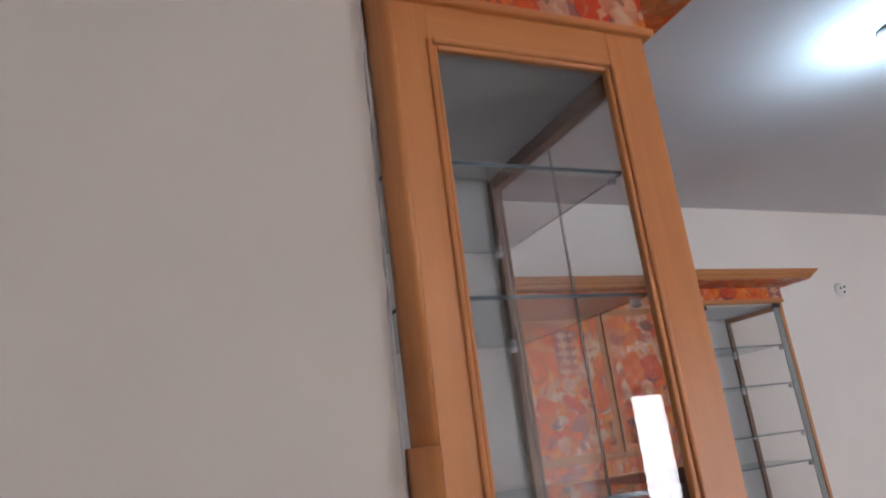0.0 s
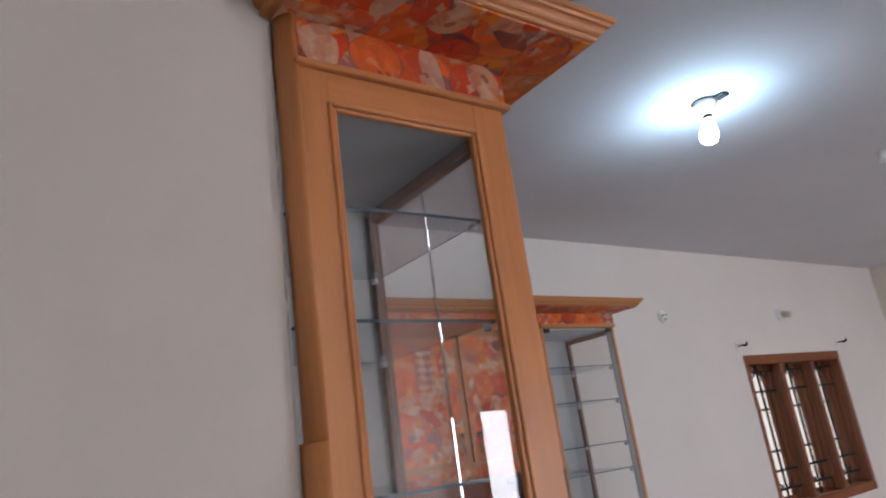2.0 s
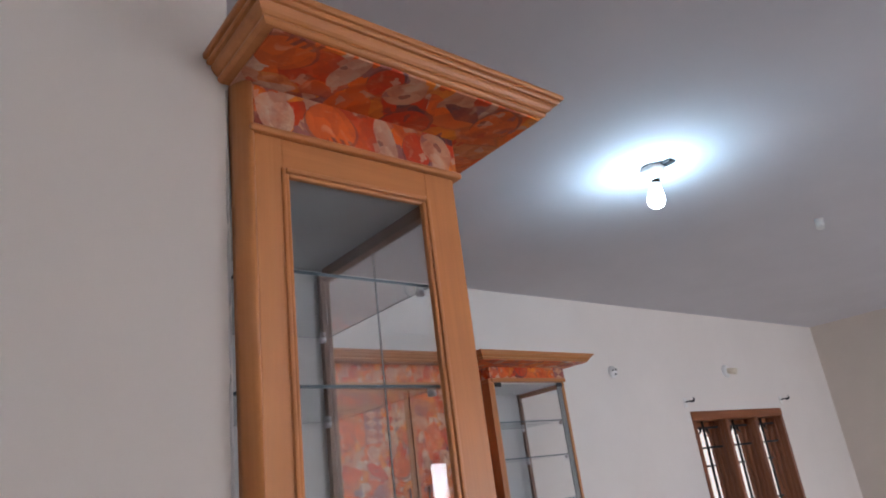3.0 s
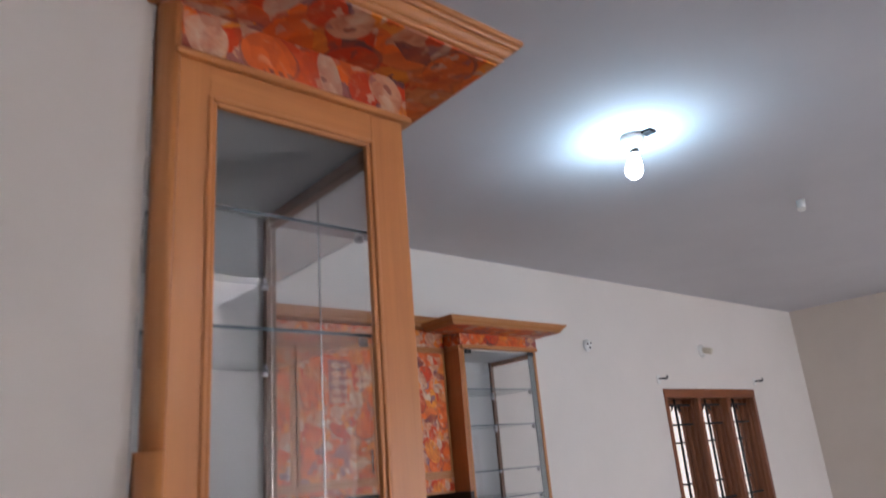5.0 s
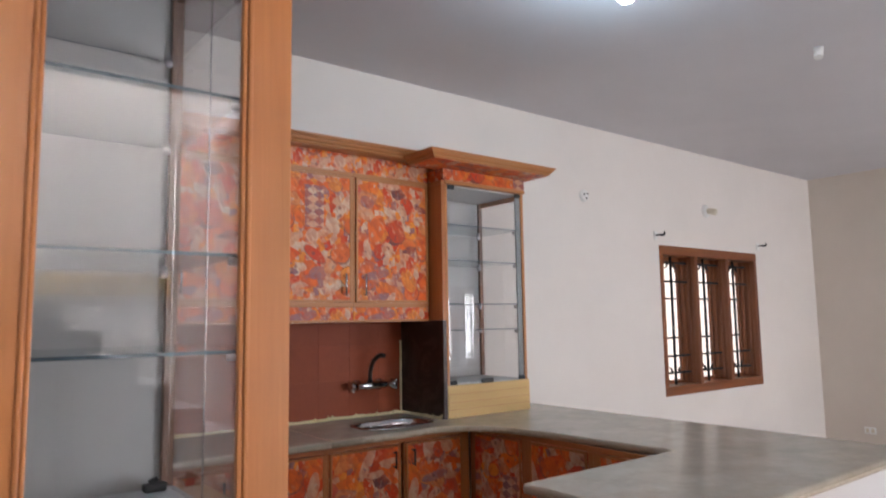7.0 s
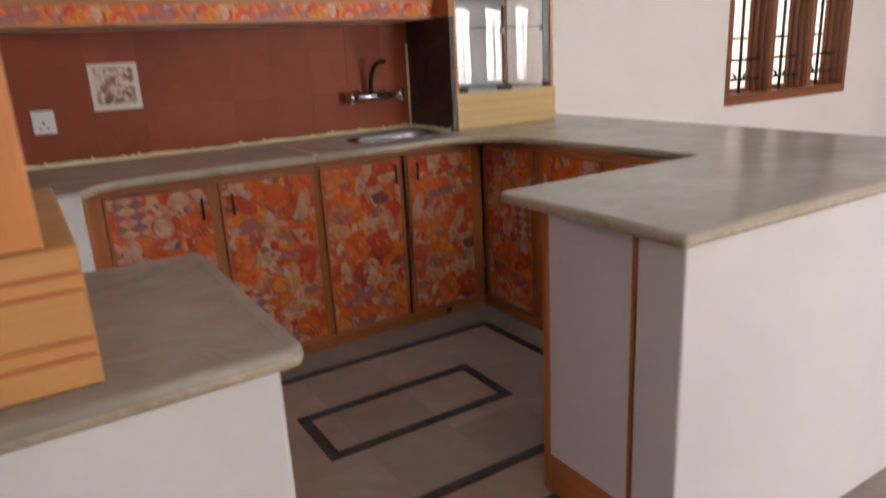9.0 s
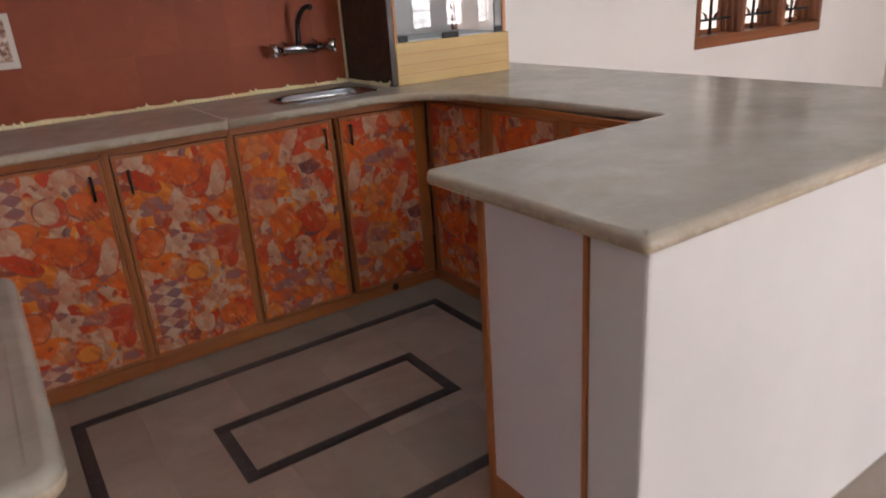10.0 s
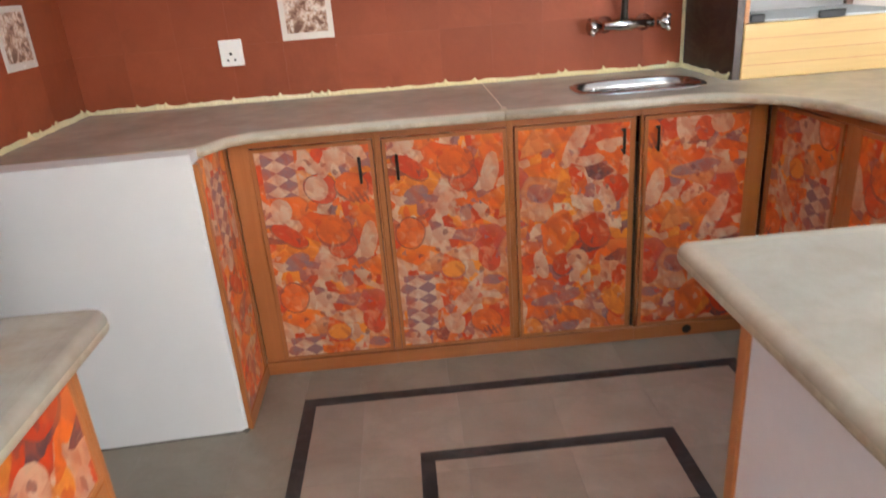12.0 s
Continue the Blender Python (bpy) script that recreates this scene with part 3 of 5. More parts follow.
barred_window("window_2", REAR_WIN, REAR, -1, "teak window of three bays with a black iron grille, opposite the kitchen", 0.13)

# open doorway frame
door = tagged(new("door_1"), "open doorway with a teak frame", "door", kind="structure")
door.location = (4.05, REAR, HALL)
for a in (DOORWAY[0], DOORWAY[1] - 0.06):
    part("jamb", box_mesh((a, REAR - 0.19, HALL), (a + 0.06, REAR + 0.012, 1.89), 0.005), TEAK, door)
part("head", box_mesh((DOORWAY[0], REAR - 0.19, 1.89), (DOORWAY[1], REAR + 0.012, 1.95), 0.005), TEAK_X, door)

# stair behind, seen in the glass
stair = tagged(new("staircase"), "plain white concrete stair rising along the wall", "staircase", kind="structure")
stair.location = (2.98, -2.45, HALL)
for i in range(14):
    xr = 2.90 - 0.21 * i
    zt = 0.07 + 0.168 * i
    bm = box_mesh((xr - 0.21, -3.39, HALL if i < 9 else zt - 0.34), (xr, -2.45, zt))
    part("step", bm, STAIR_GREY, stair)
structure("beam", box_mesh((1.0, -3.4, 1.66), (1.88, -3.38, 1.80), 0.004), PALE_WOOD, "tan ledge on the stair wall", "ledge")

# ---- kitchen half walls ----
structure("wall_bar", box_mesh((1.99, 0.90, HALL), (3.46, 1.037, 0.869), 0.008, 2), PLASTER, "white plastered half wall under the breakfast bar", "half wall")
structure("wall_bar_side", box_mesh((3.36, 1.04, HALL), (3.46, BACK, 0.869), 0.004), PLASTER, "white plastered half wall under the worktop", "half wall")
structure("wall_counter_left", box_mesh((LEFT, 0.872, HALL), (1.090, 1.055, 0.869), 0.008, 2), PLASTER, "white plastered half wall under the counter", "half wall")
bm = bmesh.new()
prism(bm, [(LEFT, 2.378), (0.965, 2.412), (0.972, 2.419), (0.972, BACK), (LEFT, BACK)], -0.004, 0.869)
prism(bm, [(LEFT, 2.378), (0.965, 2.412), (0.972, 2.419), (0.972, 2.4835), (LEFT, 2.4835)], 0.8692, 0.8975)
structure("wall_block", bm, PLASTER, "white plastered block under the corner worktop", "half wall")


# ---- worktops ----
def arc(cx, cy, r, a0, a1, n=8):
    return [(cx + r * math.cos(radians(a0 + (a1 - a0) * k / n)), cy + r * math.sin(radians(a0 + (a1 - a0) * k / n))) for k in range(n + 1)]


def inset_outline(outline, widths):
    """Moves each side of a counter-clockwise outline inwards by its own width."""
    lines = []
    n = len(outline)
    for k in range(n):
        p, q = Vector(outline[k]), Vector(outline[(k + 1) % n])
        d = (q - p).normalized()
        lines.append((p + Vector((-d.y, d.x)) * widths[k], d))
    inner = []
    for k in range(n):
        (p, d), (q, e) = lines[k - 1], lines[k]
        cross = d.x * e.y - d.y * e.x
        if abs(cross) < 0.02:
            inner.append(q.copy())
        else:
            w = q - p
            inner.append(p + d * ((w.x * e.y - w.y * e.x) / cross))
    return inner


NOSE = ((0.0, 0.869), (0.0, 0.9001), (0.02, 0.9004), (0.55, 0.9004), (0.80, 0.8985), (0.94, 0.8930), (1.0, 0.8850), (1.0, 0.8770), (0.92, 0.8710), (0.80, 0.869))


def worktop(name, outline, label, hidden=(), marble=MARBLE, nose=MARBLE_NOSE):
    """A stone slab with a rounded nosing along its exposed sides; hidden: sides against walls or another slab."""
    n = len(outline)
    xs, ys = [p[0] for p in outline], [p[1] for p in outline]
    top = thing(name, label, "worktop", (sum(xs) / n, sum(ys) / n, 0.869))
    inner = inset_outline(outline, [0.0 if k in hidden else 0.030 for k in range(n)])
    bm = bmesh.new()
    prism(bm, [tuple(p) for p in inner], 0.869, 0.9)
    slab = part("slab", bm, marble, top)
    start = (max(hidden) + 1) % n if hidden else 0
    run = []
    k = start
    while k not in hidden and len(run) < n:
        run.append(k)
        k = (k + 1) % n
    run.append(k)
    bm = bmesh.new()
    rows = []
    for k in run:
        o, i = Vector(outline[k]), inner[k] + (Vector(outline[k]) - inner[k]) * 0.006
        rows.append([bm.verts.new((*(i + (o - i) * f), z)) for f, z in NOSE])
    m = len(NOSE)
    for r0, r1 in zip(rows, rows[1:]):
        for q in range(m):
            f = bm.faces.new((r0[q], r0[(q + 1) % m], r1[(q + 1) % m], r1[q]))
            f.smooth = 2 < q < 8
            # Faces below the round take the browner edge stone.
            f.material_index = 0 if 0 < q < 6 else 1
    bm.faces.new(rows[0])
    bm.faces.new(rows[-1][::-1])
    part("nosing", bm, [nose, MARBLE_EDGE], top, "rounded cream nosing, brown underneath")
    return slab


back_outline = ([(LEFT + 0.002, 2.485), (0.93, 2.485)] + arc(0.94, 2.545, 0.06, -90, -20, 4) + [(1.04, 2.60), (1.10, 2.635), (1.20, 2.645), (1.864, 2.645), (1.864, BACK - 0.002), (LEFT + 0.002, BACK - 0.002)])
nb = len(back_outline)
worktop("worktop", back_outline, "grey-brown marble worktop along the tiled wall", (nb - 3, nb - 2, nb - 1))
u_outline = ([(1.867, 2.645), (2.30, 2.645)] + arc(2.40, 2.33, 0.33, 82, 12, 9) + [(2.76, 2.1), (2.80, 1.53), (2.78, 1.512)]
             + [(1.985, 1.512)] + arc(1.968, 1.490, 0.022, 90, 180, 4) + [(1.946, 0.90)] + arc(1.962, 0.886, 0.016, 180, 270, 4)
             + [(3.52, 0.87), (3.54, 0.89), (3.54, BACK - 0.002), (1.867, BACK - 0.002)])
side_top = worktop("worktop", u_outline, "beige marble worktop turning into a breakfast bar", (len(u_outline) - 2, len(u_outline) - 1))
left_outline = ([(LEFT + 0.002, 0.83), (1.075, 0.845)] + arc(1.095, 0.875, 0.03, -90, 0, 4) + [(1.125, 1.43)] + arc(1.095, 1.44, 0.03, 0, 90, 5) + [(LEFT + 0.002, 1.47)])
worktop("worktop", left_outline, "grey marble counter top carrying a display cabinet", (len(left_outline) - 1,), MARBLE_DULL, MARBLE_DULL)


# ---- printed base cabinets ----
def framed_door(parent, x0, x1, z0, z1, y, sheet=(0.0, 0.0), handle=None, along="x", bead=BROWN_WOOD):
    """A printed door leaf with wooden edge beads; the leaf faces -y (along x) or -x (along y)."""
    def b(u0, u1, w0, w1, d0, d1, bev=0.002):
        if along == "x":
            return box_mesh((u0, y + d0, w0), (u1, y + d1, w1), bev)
        return box_mesh((y + d0, u0, w0), (y + d1, u1, w1), bev)

    org = (x0 - sheet[0], y, z0 - sheet[1]) if along == "x" else (y, x0 - sheet[0], z0 - sheet[1])
    leaf = part("door", b(x0, x1, z0, z1, 0, 0.018, 0.0015), PRINT, parent, "collage-printed laminate door leaf", org)
    e = 0.012
    for u0, u1, w0, w1 in ((x0, x0 + e, z0, z1), (x1 - e, x1, z0, z1), (x0 + e, x1 - e, z0, z0 + e), (x0 + e, x1 - e, z1 - e, z1)):
        part("edge_bead", b(u0, u1, w0, w1, -0.003, 0.004, 0.001), bead, leaf)
    if handle:
        hu, hw, hl = handle
        bm = bmesh.new()
        if along == "x":
            tube(bm, [(hu, y - 0.024, hw - hl / 2), (hu, y - 0.024, hw + hl / 2)], 0.005, 8)
            for s in (-0.4, 0.4):
                tube(bm, [(hu, y + 0.001, hw + s * hl), (hu, y - 0.024, hw + s * hl)], 0.004, 8)
        else:
            tube(bm, [(y - 0.024, hu, hw - hl / 2), (y - 0.024, hu, hw + hl / 2)], 0.005, 8)
            for s in (-0.4, 0.4):
                tube(bm, [(y + 0.001, hu, hw + s * hl), (y - 0.024, hu, hw + s * hl)], 0.004, 8)
        part("handle", bm, DARK_METAL, leaf, "dark metal bar handle")
    return leaf


BASE_Y = 2.74
back_base = (
    (0.985, 1.455, [(1.055, 1.445, (0.0, 0.515), (1.40, 0.735, 0.085))], "printed base cabinet beside the white block"),
    (1.455, 1.89, [(1.475, 1.88, (0.0, 0.315), (1.52, 0.735, 0.085))], "printed base cabinet with lozenges near its foot"),
    (1.89, 2.325, [(1.905, 2.30, (0.35, 0.12), (2.262, 0.755, 0.085))], "printed base cabinet under the worktop"),
    (2.325, 2.752, [(2.335, 2.70, (0.30, 0.42), (2.375, 0.755, 0.085))], "printed base cabinet beneath the sink, standing slightly open at the joint"),
)
for x0, x1, doors, label in back_base:
    cab = thing("base_cabinet", label, "cabinet", (x0, BASE_Y, 0), "base cabinets along the tiled wall")
    part("body", box_mesh((x0 + 0.001, BASE_Y + 0.02, 0.0), (x1 - 0.001, BACK - 0.01, 0.72), 0.002), DARK_PANEL, cab)
    part("stile", box_mesh((x0, BASE_Y + 0.004, 0.05), (doors[0][0] - 0.002, BASE_Y + 0.026, 0.845), 0.002), BROWN_WOOD, cab)
    part("stile", box_mesh((doors[0][1] + 0.002, BASE_Y + 0.004, 0.05), (x1 - (0.016 if 2.3 < x1 < 2.33 else 0.0), BASE_Y + 0.026, 0.845), 0.002), BROWN_WOOD, cab)
    part("top_rail", box_mesh((x0, BASE_Y + 0.006, 0.828), (x1, BASE_Y + 0.03, 0.869), 0.002), BROWN_WOOD_X, cab)
    part("plinth", box_mesh((x0, BASE_Y - 0.004, 0.0), (x1, BASE_Y + 0.026, 0.05), 0.002), BROWN_WOOD_X, cab)
    for d in doors:
        framed_door(cab, d[0], d[1], 0.055, 0.826, BASE_Y, d[2], d[3])
# printed return panel beside the white block
ret = thing("end_panel", "collage-printed side panel in a wooden frame", "panel", (0.97, 2.5, 0))
part("panel", box_mesh((0.9725, 2.445, 0.05), (0.984, 2.70, 0.869), 0.002), PRINT, ret, origin=(0.967, 2.5, 0.2))
part("edge_bead", box_mesh((0.9725, 2.421, 0.05), (0.986, 2.445, 0.869), 0.002), BROWN_WOOD, ret)
part("edge_bead", box_mesh((0.9725, 2.70, 0.05), (0.986, 2.738, 0.869), 0.002), BROWN_WOOD, ret)
part("plinth", box_mesh((0.9725, 2.421, 0.0), (0.988, 2.735, 0.05), 0.002), BROWN_WOOD_Y, ret)
# side run under the right worktop
for y0, y1, sheet in ((2.31, 2.735, (0.0, 0.0)), (1.885, 2.31, (0.0, 0.31)), (1.42, 1.885, (0.4, 0.1))):
    cab = thing("base_cabinet", "printed base cabinet in the shade of the side worktop", "cabinet", (2.75, y0, 0), "base cabinets under the side worktop")
    part("body", box_mesh((2.77, y0 + 0.001, 0.0), (3.355, y1 - 0.001, 0.869), 0.002), DARK_PANEL, cab)
    for a, b2 in ((y0, y0 + 0.03), (y1 - 0.03, y1)):
        part("stile", box_mesh((2.754, a, 0.05), (2.769, b2, 0.845), 0.002), BROWN_WOOD, cab)
    part("top_rail", box_mesh((2.756, y0, 0.845), (2.769, y1, 0.869), 0.001), BROWN_WOOD_Y, cab)
    part("plinth", box_mesh((2.748, y0, 0.0), (2.769, y1, 0.05), 0.002), BROWN_WOOD_Y, cab)
    framed_door(cab, y0 + 0.032, y1 - 0.032, 0.055, 0.843, 2.75, sheet, None, "y")
# bar cabinet with its lilac end panel
bar = thing("bar_cabinet", "base cabinet under the breakfast bar with a grey-lilac end panel", "cabinet", (2.0, 1.2, 0))
part("body", box_mesh((2.004, 1.04, 0.0), (2.745, 1.36, 0.869), 0.002), LILAC, bar)
part("end_panel", box_mesh((1.992, 1.052, 0.126), (2.004, 1.345, 0.869), 0.001), LILAC, bar, "grey-lilac laminate end panel")
part("edge_bead", box_mesh((1.988, 1.345, 0.0), (2.004, 1.372, 0.869), 0.003), BROWN_WOOD, bar)
part("edge_bead", box_mesh((1.989, 1.0395, 0.03), (2.004, 1.0515, 0.869), 0.002), BROWN_WOOD, bar)
part("kick_board", box_mesh((1.990, 1.052, 0.0), (2.004, 1.345, 0.126), 0.003), BROWN_WOOD_Y, bar)
framed_door(bar, 2.05, 2.38, 0.10, 0.84, 1.372, (0, 0))
# left counter cabinet
lcab = thing("base_cabinet", "printed cabinet end under the marble counter", "cabinet", (0.9, 1.2, 0))
part("body", box_mesh((LEFT + 0.002, 1.057, 0.0), (1.068, 1.40, 0.869), 0.002), DARK_PANEL, lcab)
drawer = part("drawer_front", box_mesh((1.068, 1.058, 0.668), (1.086, 1.385, 0.862), 0.002), PRINT, lcab, "collage-printed drawer front", (1.068, 0.70, 0.36))
part("edge_bead", box_mesh((1.0845, 1.058, 0.668), (1.0885, 1.385, 0.678), 0.001), BROWN_WOOD_Y, drawer)
part("edge_bead", box_mesh((1.0845, 1.375, 0.679), (1.0885, 1.385, 0.862), 0.001), BROWN_WOOD, drawer)
leaf = part("door", box_mesh((1.068, 1.058, 0.062), (1.086, 1.385, 0.630), 0.002), PRINT, lcab, "collage-printed laminate door leaf", (1.068, 0.62, 0.05))
part("edge_bead", box_mesh((1.0845, 1.375, 0.062), (1.0885, 1.385, 0.630), 0.001), BROWN_WOOD, leaf)
part("mid_rail", box_mesh((1.068, 1.058, 0.632), (1.088, 1.385, 0.666), 0.002), BROWN_WOOD_Y, lcab)
part("stile", box_mesh((1.068, 1.386, 0.0), (1.088, 1.402, 0.869), 0.002), BROWN_WOOD, lcab)
part("plinth", box_mesh((1.068, 1.058, 0.0), (1.090, 1.385, 0.060), 0.002), BROWN_WOOD_Y, lcab)


# ---- cornice with a stepped lip ----
def cornice(parent, x0, x1, y_back, soffit_y, z0, flare_r, flare_l, flare_y, h, material, name="cornice"):
    """Moulded board: a lip that steps outwards towards its top, mitred at both ends."""
    steps = ((0.0, 0.0), (0.04, 0.12), (0.11, 0.20), (0.19, 0.20), (0.23, 0.14), (0.25, 0.26), (0.33, 0.40), (0.44, 0.50), (0.56, 0.56), (0.60, 0.54), (0.61, 0.74), (0.68, 0.82), (0.76, 0.80), (0.79, 0.76), (0.80, 0.95), (0.86, 1.0), (1.0, 1.0))
    bm = bmesh.new()
    loops = []
    for zf, of in steps:
        z = z0 + zf * h
        xa, xb, yf = x0 - flare_l * of, x1 + flare_r * of, soffit_y - flare_y * of
        loops.append([bm.verts.new(p) for p in ((xa, y_back, z), (xa, yf, z), (xb, yf, z), (xb, y_back, z))])
    for a, b in zip(loops, loops[1:]):
        for k in range(4):
            bm.faces.new((a[k], a[(k + 1) % 4], b[(k + 1) % 4], b[k]))
    bm.faces.new(loops[0][::-1])
    bm.faces.new(loops[-1])
    return part(name, bm, material, parent)


# ---- glass display cabinets ----
def glass_shelf(parent, lo, hi):
    bm = bmesh.new()
    add_box(bm, lo, hi)
    bmesh.ops.recalc_face_normals(bm, faces=bm.faces)
    for f in bm.faces:
        f.material_index = 0 if abs(f.normal.z) > 0.5 else 1
    return part("shelf", bm, [SHELF_GLASS, GLASS_EDGE], parent, "clear glass shelf with a dark edge")


tower = thing("display_cabinet", "tall honey-wood display cabinet with empty glass shelves on the counter", "cabinet", (0.62, 1.15, 0.9))
TX0, TY0, TY1 = 0.3685, 0.905, 1.375
plinth = part("plinth", box_mesh((TX0, TY0 - 0.006, 0.9), (0.872, 1.41, 1.083), 0.003), TAN_WOOD, tower, "pale grooved wooden plinth")
# Raised darker strips put the shade of each groove into the colour.
for z in (0.942, 0.964, 1.028, 1.050):
    part("groove", box_mesh((TX0 + 0.002, TY0 - 0.008, z - 0.0035), (0.870, TY0 - 0.0065, z + 0.0035)), BROWN_WOOD_X, plinth)
# left post with a rounded outer moulding
bm = bmesh.new()
ROUND = [(0.3985, TY0), (0.3965, TY0 - 0.003), (0.393, TY0 - 0.005), (0.388, TY0 - 0.0045), (0.383, TY0 - 0.001), (0.378, TY0 + 0.005), (0.373, TY0 + 0.013), (0.370, TY0 + 0.022)]
prism(bm, ROUND + [(0.3685, 0.9399), (0.3985, 0.9399)], 1.641, 2.347)
for v in bm.verts:  # the moulding narrows towards its lower end
    if v.co.z < 1.7:
        v.co.x += 0.006 * min(1.0, (0.3985 - v.co.x) / 0.02)
prism(bm, [(x - 0.001 * min(1, (0.3985 - x) / 0.02), y - 0.001) for x, y in ROUND] + [(0.3675, 0.9399), (0.3985, 0.9399)], 1.084, 1.6405)
for f in bm.faces:
    f.smooth = abs(f.normal.z) < 0.5 and f.calc_area() < 0.02
add_box(bm, (0.3986, TY0, 1.084), (0.448, TY0 + 0.03, 2.2475))
part("post", bm, WOOD, tower)
part("post", box_mesh((0.762, TY0, 1.084), (0.837, TY0 + 0.03, 2.2475), 0.002, 2), WOOD, tower)
part("top_rail", box_mesh((0.4482, TY0 + 0.0003, 2.19), (0.7618, TY0 + 0.03, 2.2475), 0.0005), WOOD_X, tower)
part("bottom_rail", box_mesh((0.4485, TY0 + 0.0005, 1.084), (0.7615, TY0 + 0.03, 1.104), 0.003), WOOD_X, tower)
# double beads round the pane
for lo, hi, mt in (((0.445, TY0 - 0.005, 1.104), (0.453, TY0 + 0.012, 2.19), WOOD), ((0.453, TY0 - 0.001, 1.104), (0.461, TY0 + 0.012, 2.182), WOOD),
                   ((0.757, TY0 - 0.005, 1.104), (0.766, TY0 + 0.012, 2.19), WOOD), ((0.748, TY0 - 0.001, 1.104), (0.757, TY0 + 0.012, 2.182), WOOD),
                   ((0.453, TY0 - 0.005, 2.183), (0.757, TY0 + 0.012, 2.192), WOOD_X), ((0.461, TY0 - 0.001, 2.175), (0.748, TY0 + 0.012, 2.183), WOOD_X)):
    part("bead", box_mesh(lo, hi, 0.003, 2), mt, tower)
no_shadow(part("door_pane", box_mesh((0.454, TY0 + 0.0125, 1.105), (0.756, TY0 + 0.0165, 2.19)), GLASS, tower, "clear glass front pane"))
part("back_panel", box_mesh((TX0, TY1 - 0.012, 1.084), (0.775, TY1, 2.235), 0.001), WHITE_LAM, tower, "white back panel")
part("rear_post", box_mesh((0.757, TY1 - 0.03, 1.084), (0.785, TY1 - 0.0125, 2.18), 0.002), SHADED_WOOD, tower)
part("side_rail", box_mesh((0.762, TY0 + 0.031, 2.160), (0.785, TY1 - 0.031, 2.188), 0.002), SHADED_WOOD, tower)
part("bottom_board", box_mesh((0.390, TY0 + 0.031, 1.084), (0.785, TY1 - 0.031, 1.104), 0.001), WHITE_LAM, tower)
part("top_board", box_mesh((0.390, TY0 + 0.031, 2.189), (0.837, TY1 - 0.013, 2.2475), 0.001), WHITE_LAM, tower)
for y0, y1 in ((TY0 + 0.032, 1.1255), (1.1305, TY1 - 0.032)):
    no_shadow(part("side_pane", box_mesh((0.769, y0, 1.1045), (0.773, y1, 2.149)), GLASS, tower))
part("pane_edge", box_mesh((0.7692, 1.1270, 1.1045), (0.7728, 1.1288, 2.149), 0.0003), BRIGHT_EDGE, tower, "bright ground glass edge")
for z in (2.012, 1.817, 1.548, 1.389):
    glass_shelf(tower, (0.392, TY0 + 0.033, z), (0.764, TY1 - 0.034, z + 0.006))
    for px, py in ((0.747, 1.333), (0.755, 0.955)):
        bm = bmesh.new()
        tube(bm, [(px, py, z - 0.012), (px, py, z - 0.001)], 0.008, 10)
        part("shelf_clip", bm, LILAC, tower)
for px, py in ((0.715, 1.06), (0.735, 1.31)):
    bm = bmesh.new()
    add_box(bm, (px - 0.022, py - 0.012, 1.1045), (px + 0.022, py + 0.012, 1.122), 0.004, 2)
    tube(bm, [(px - 0.01, py, 1.121), (px + 0.006, py, 1.127)], 0.008, 8)
    part("pane_clamp", bm, BLACK, tower, "black glass clamp")
# frieze and cornice
part("frieze_bead", box_mesh((0.388, TY0 - 0.012, 2.248), (0.856, TY0 + 0.03, 2.262), 0.005, 3), WOOD_X, tower)
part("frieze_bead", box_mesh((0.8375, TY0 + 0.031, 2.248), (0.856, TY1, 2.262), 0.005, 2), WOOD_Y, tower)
part("frieze", box_mesh((0.3992, TY0 + 0.001, 2.2625), (0.853, TY1, 2.347), 0.001), PRINT, tower, "collage-printed frieze", (0.2, 0.95, 1.9))
part("soffit", box_mesh((0.369, 0.757, 2.347), (0.974, TY1, 2.352), 0.001), PRINT_FLAT, tower, "collage-printed soffit", (0.1, 0.4, 2.0))
cornice(tower, 0.355, 0.977, 0.939, 0.754, 2.3525, 0.050, 0.032, 0.030, 0.052, WOOD_X)
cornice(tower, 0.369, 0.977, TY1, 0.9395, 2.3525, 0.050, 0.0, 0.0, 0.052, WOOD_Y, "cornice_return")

cab2 = thing("display_cabinet", "tall display cabinet with empty glass shelves beside the wall cupboards", "cabinet", (3.0, 3.0, 0.9))
CY0 = 2.84
part("plinth", box_mesh((2.690, CY0 - 0.004, 0.9), (3.318, BACK - 0.002, 1.078), 0.003), PALE_WOOD, cab2, "pale wooden plinth with fine grooves")
# Thin darker strips on the face stand for the shade in its grooves.
for z in (0.945, 0.985, 1.03):
    part("groove", box_mesh((2.692, CY0 - 0.0055, z - 0.001), (3.316, CY0 - 0.0045, z + 0.001)), MID_WOOD_X, cab2)
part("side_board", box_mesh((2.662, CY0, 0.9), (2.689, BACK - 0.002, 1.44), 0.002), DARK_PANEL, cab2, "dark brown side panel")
# Browner wood than the posts: the shade on this side is put into the colour.
part("side_board", box_mesh((2.662, CY0, 1.4405), (2.689, BACK - 0.002, 2.215), 0.002), BROWN_WOOD, cab2, "wooden side panel, browner for its shaded side")
part("post", box_mesh((2.6895, CY0, 1.0785), (2.705, CY0 + 0.02, 2.215), 0.002), MID_WOOD, cab2)
part("post", box_mesh((3.285, CY0, 1.0785), (3.306, CY0 + 0.02, 2.215), 0.002), MID_WOOD, cab2)
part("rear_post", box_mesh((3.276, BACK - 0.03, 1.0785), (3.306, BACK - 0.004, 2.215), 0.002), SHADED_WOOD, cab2)
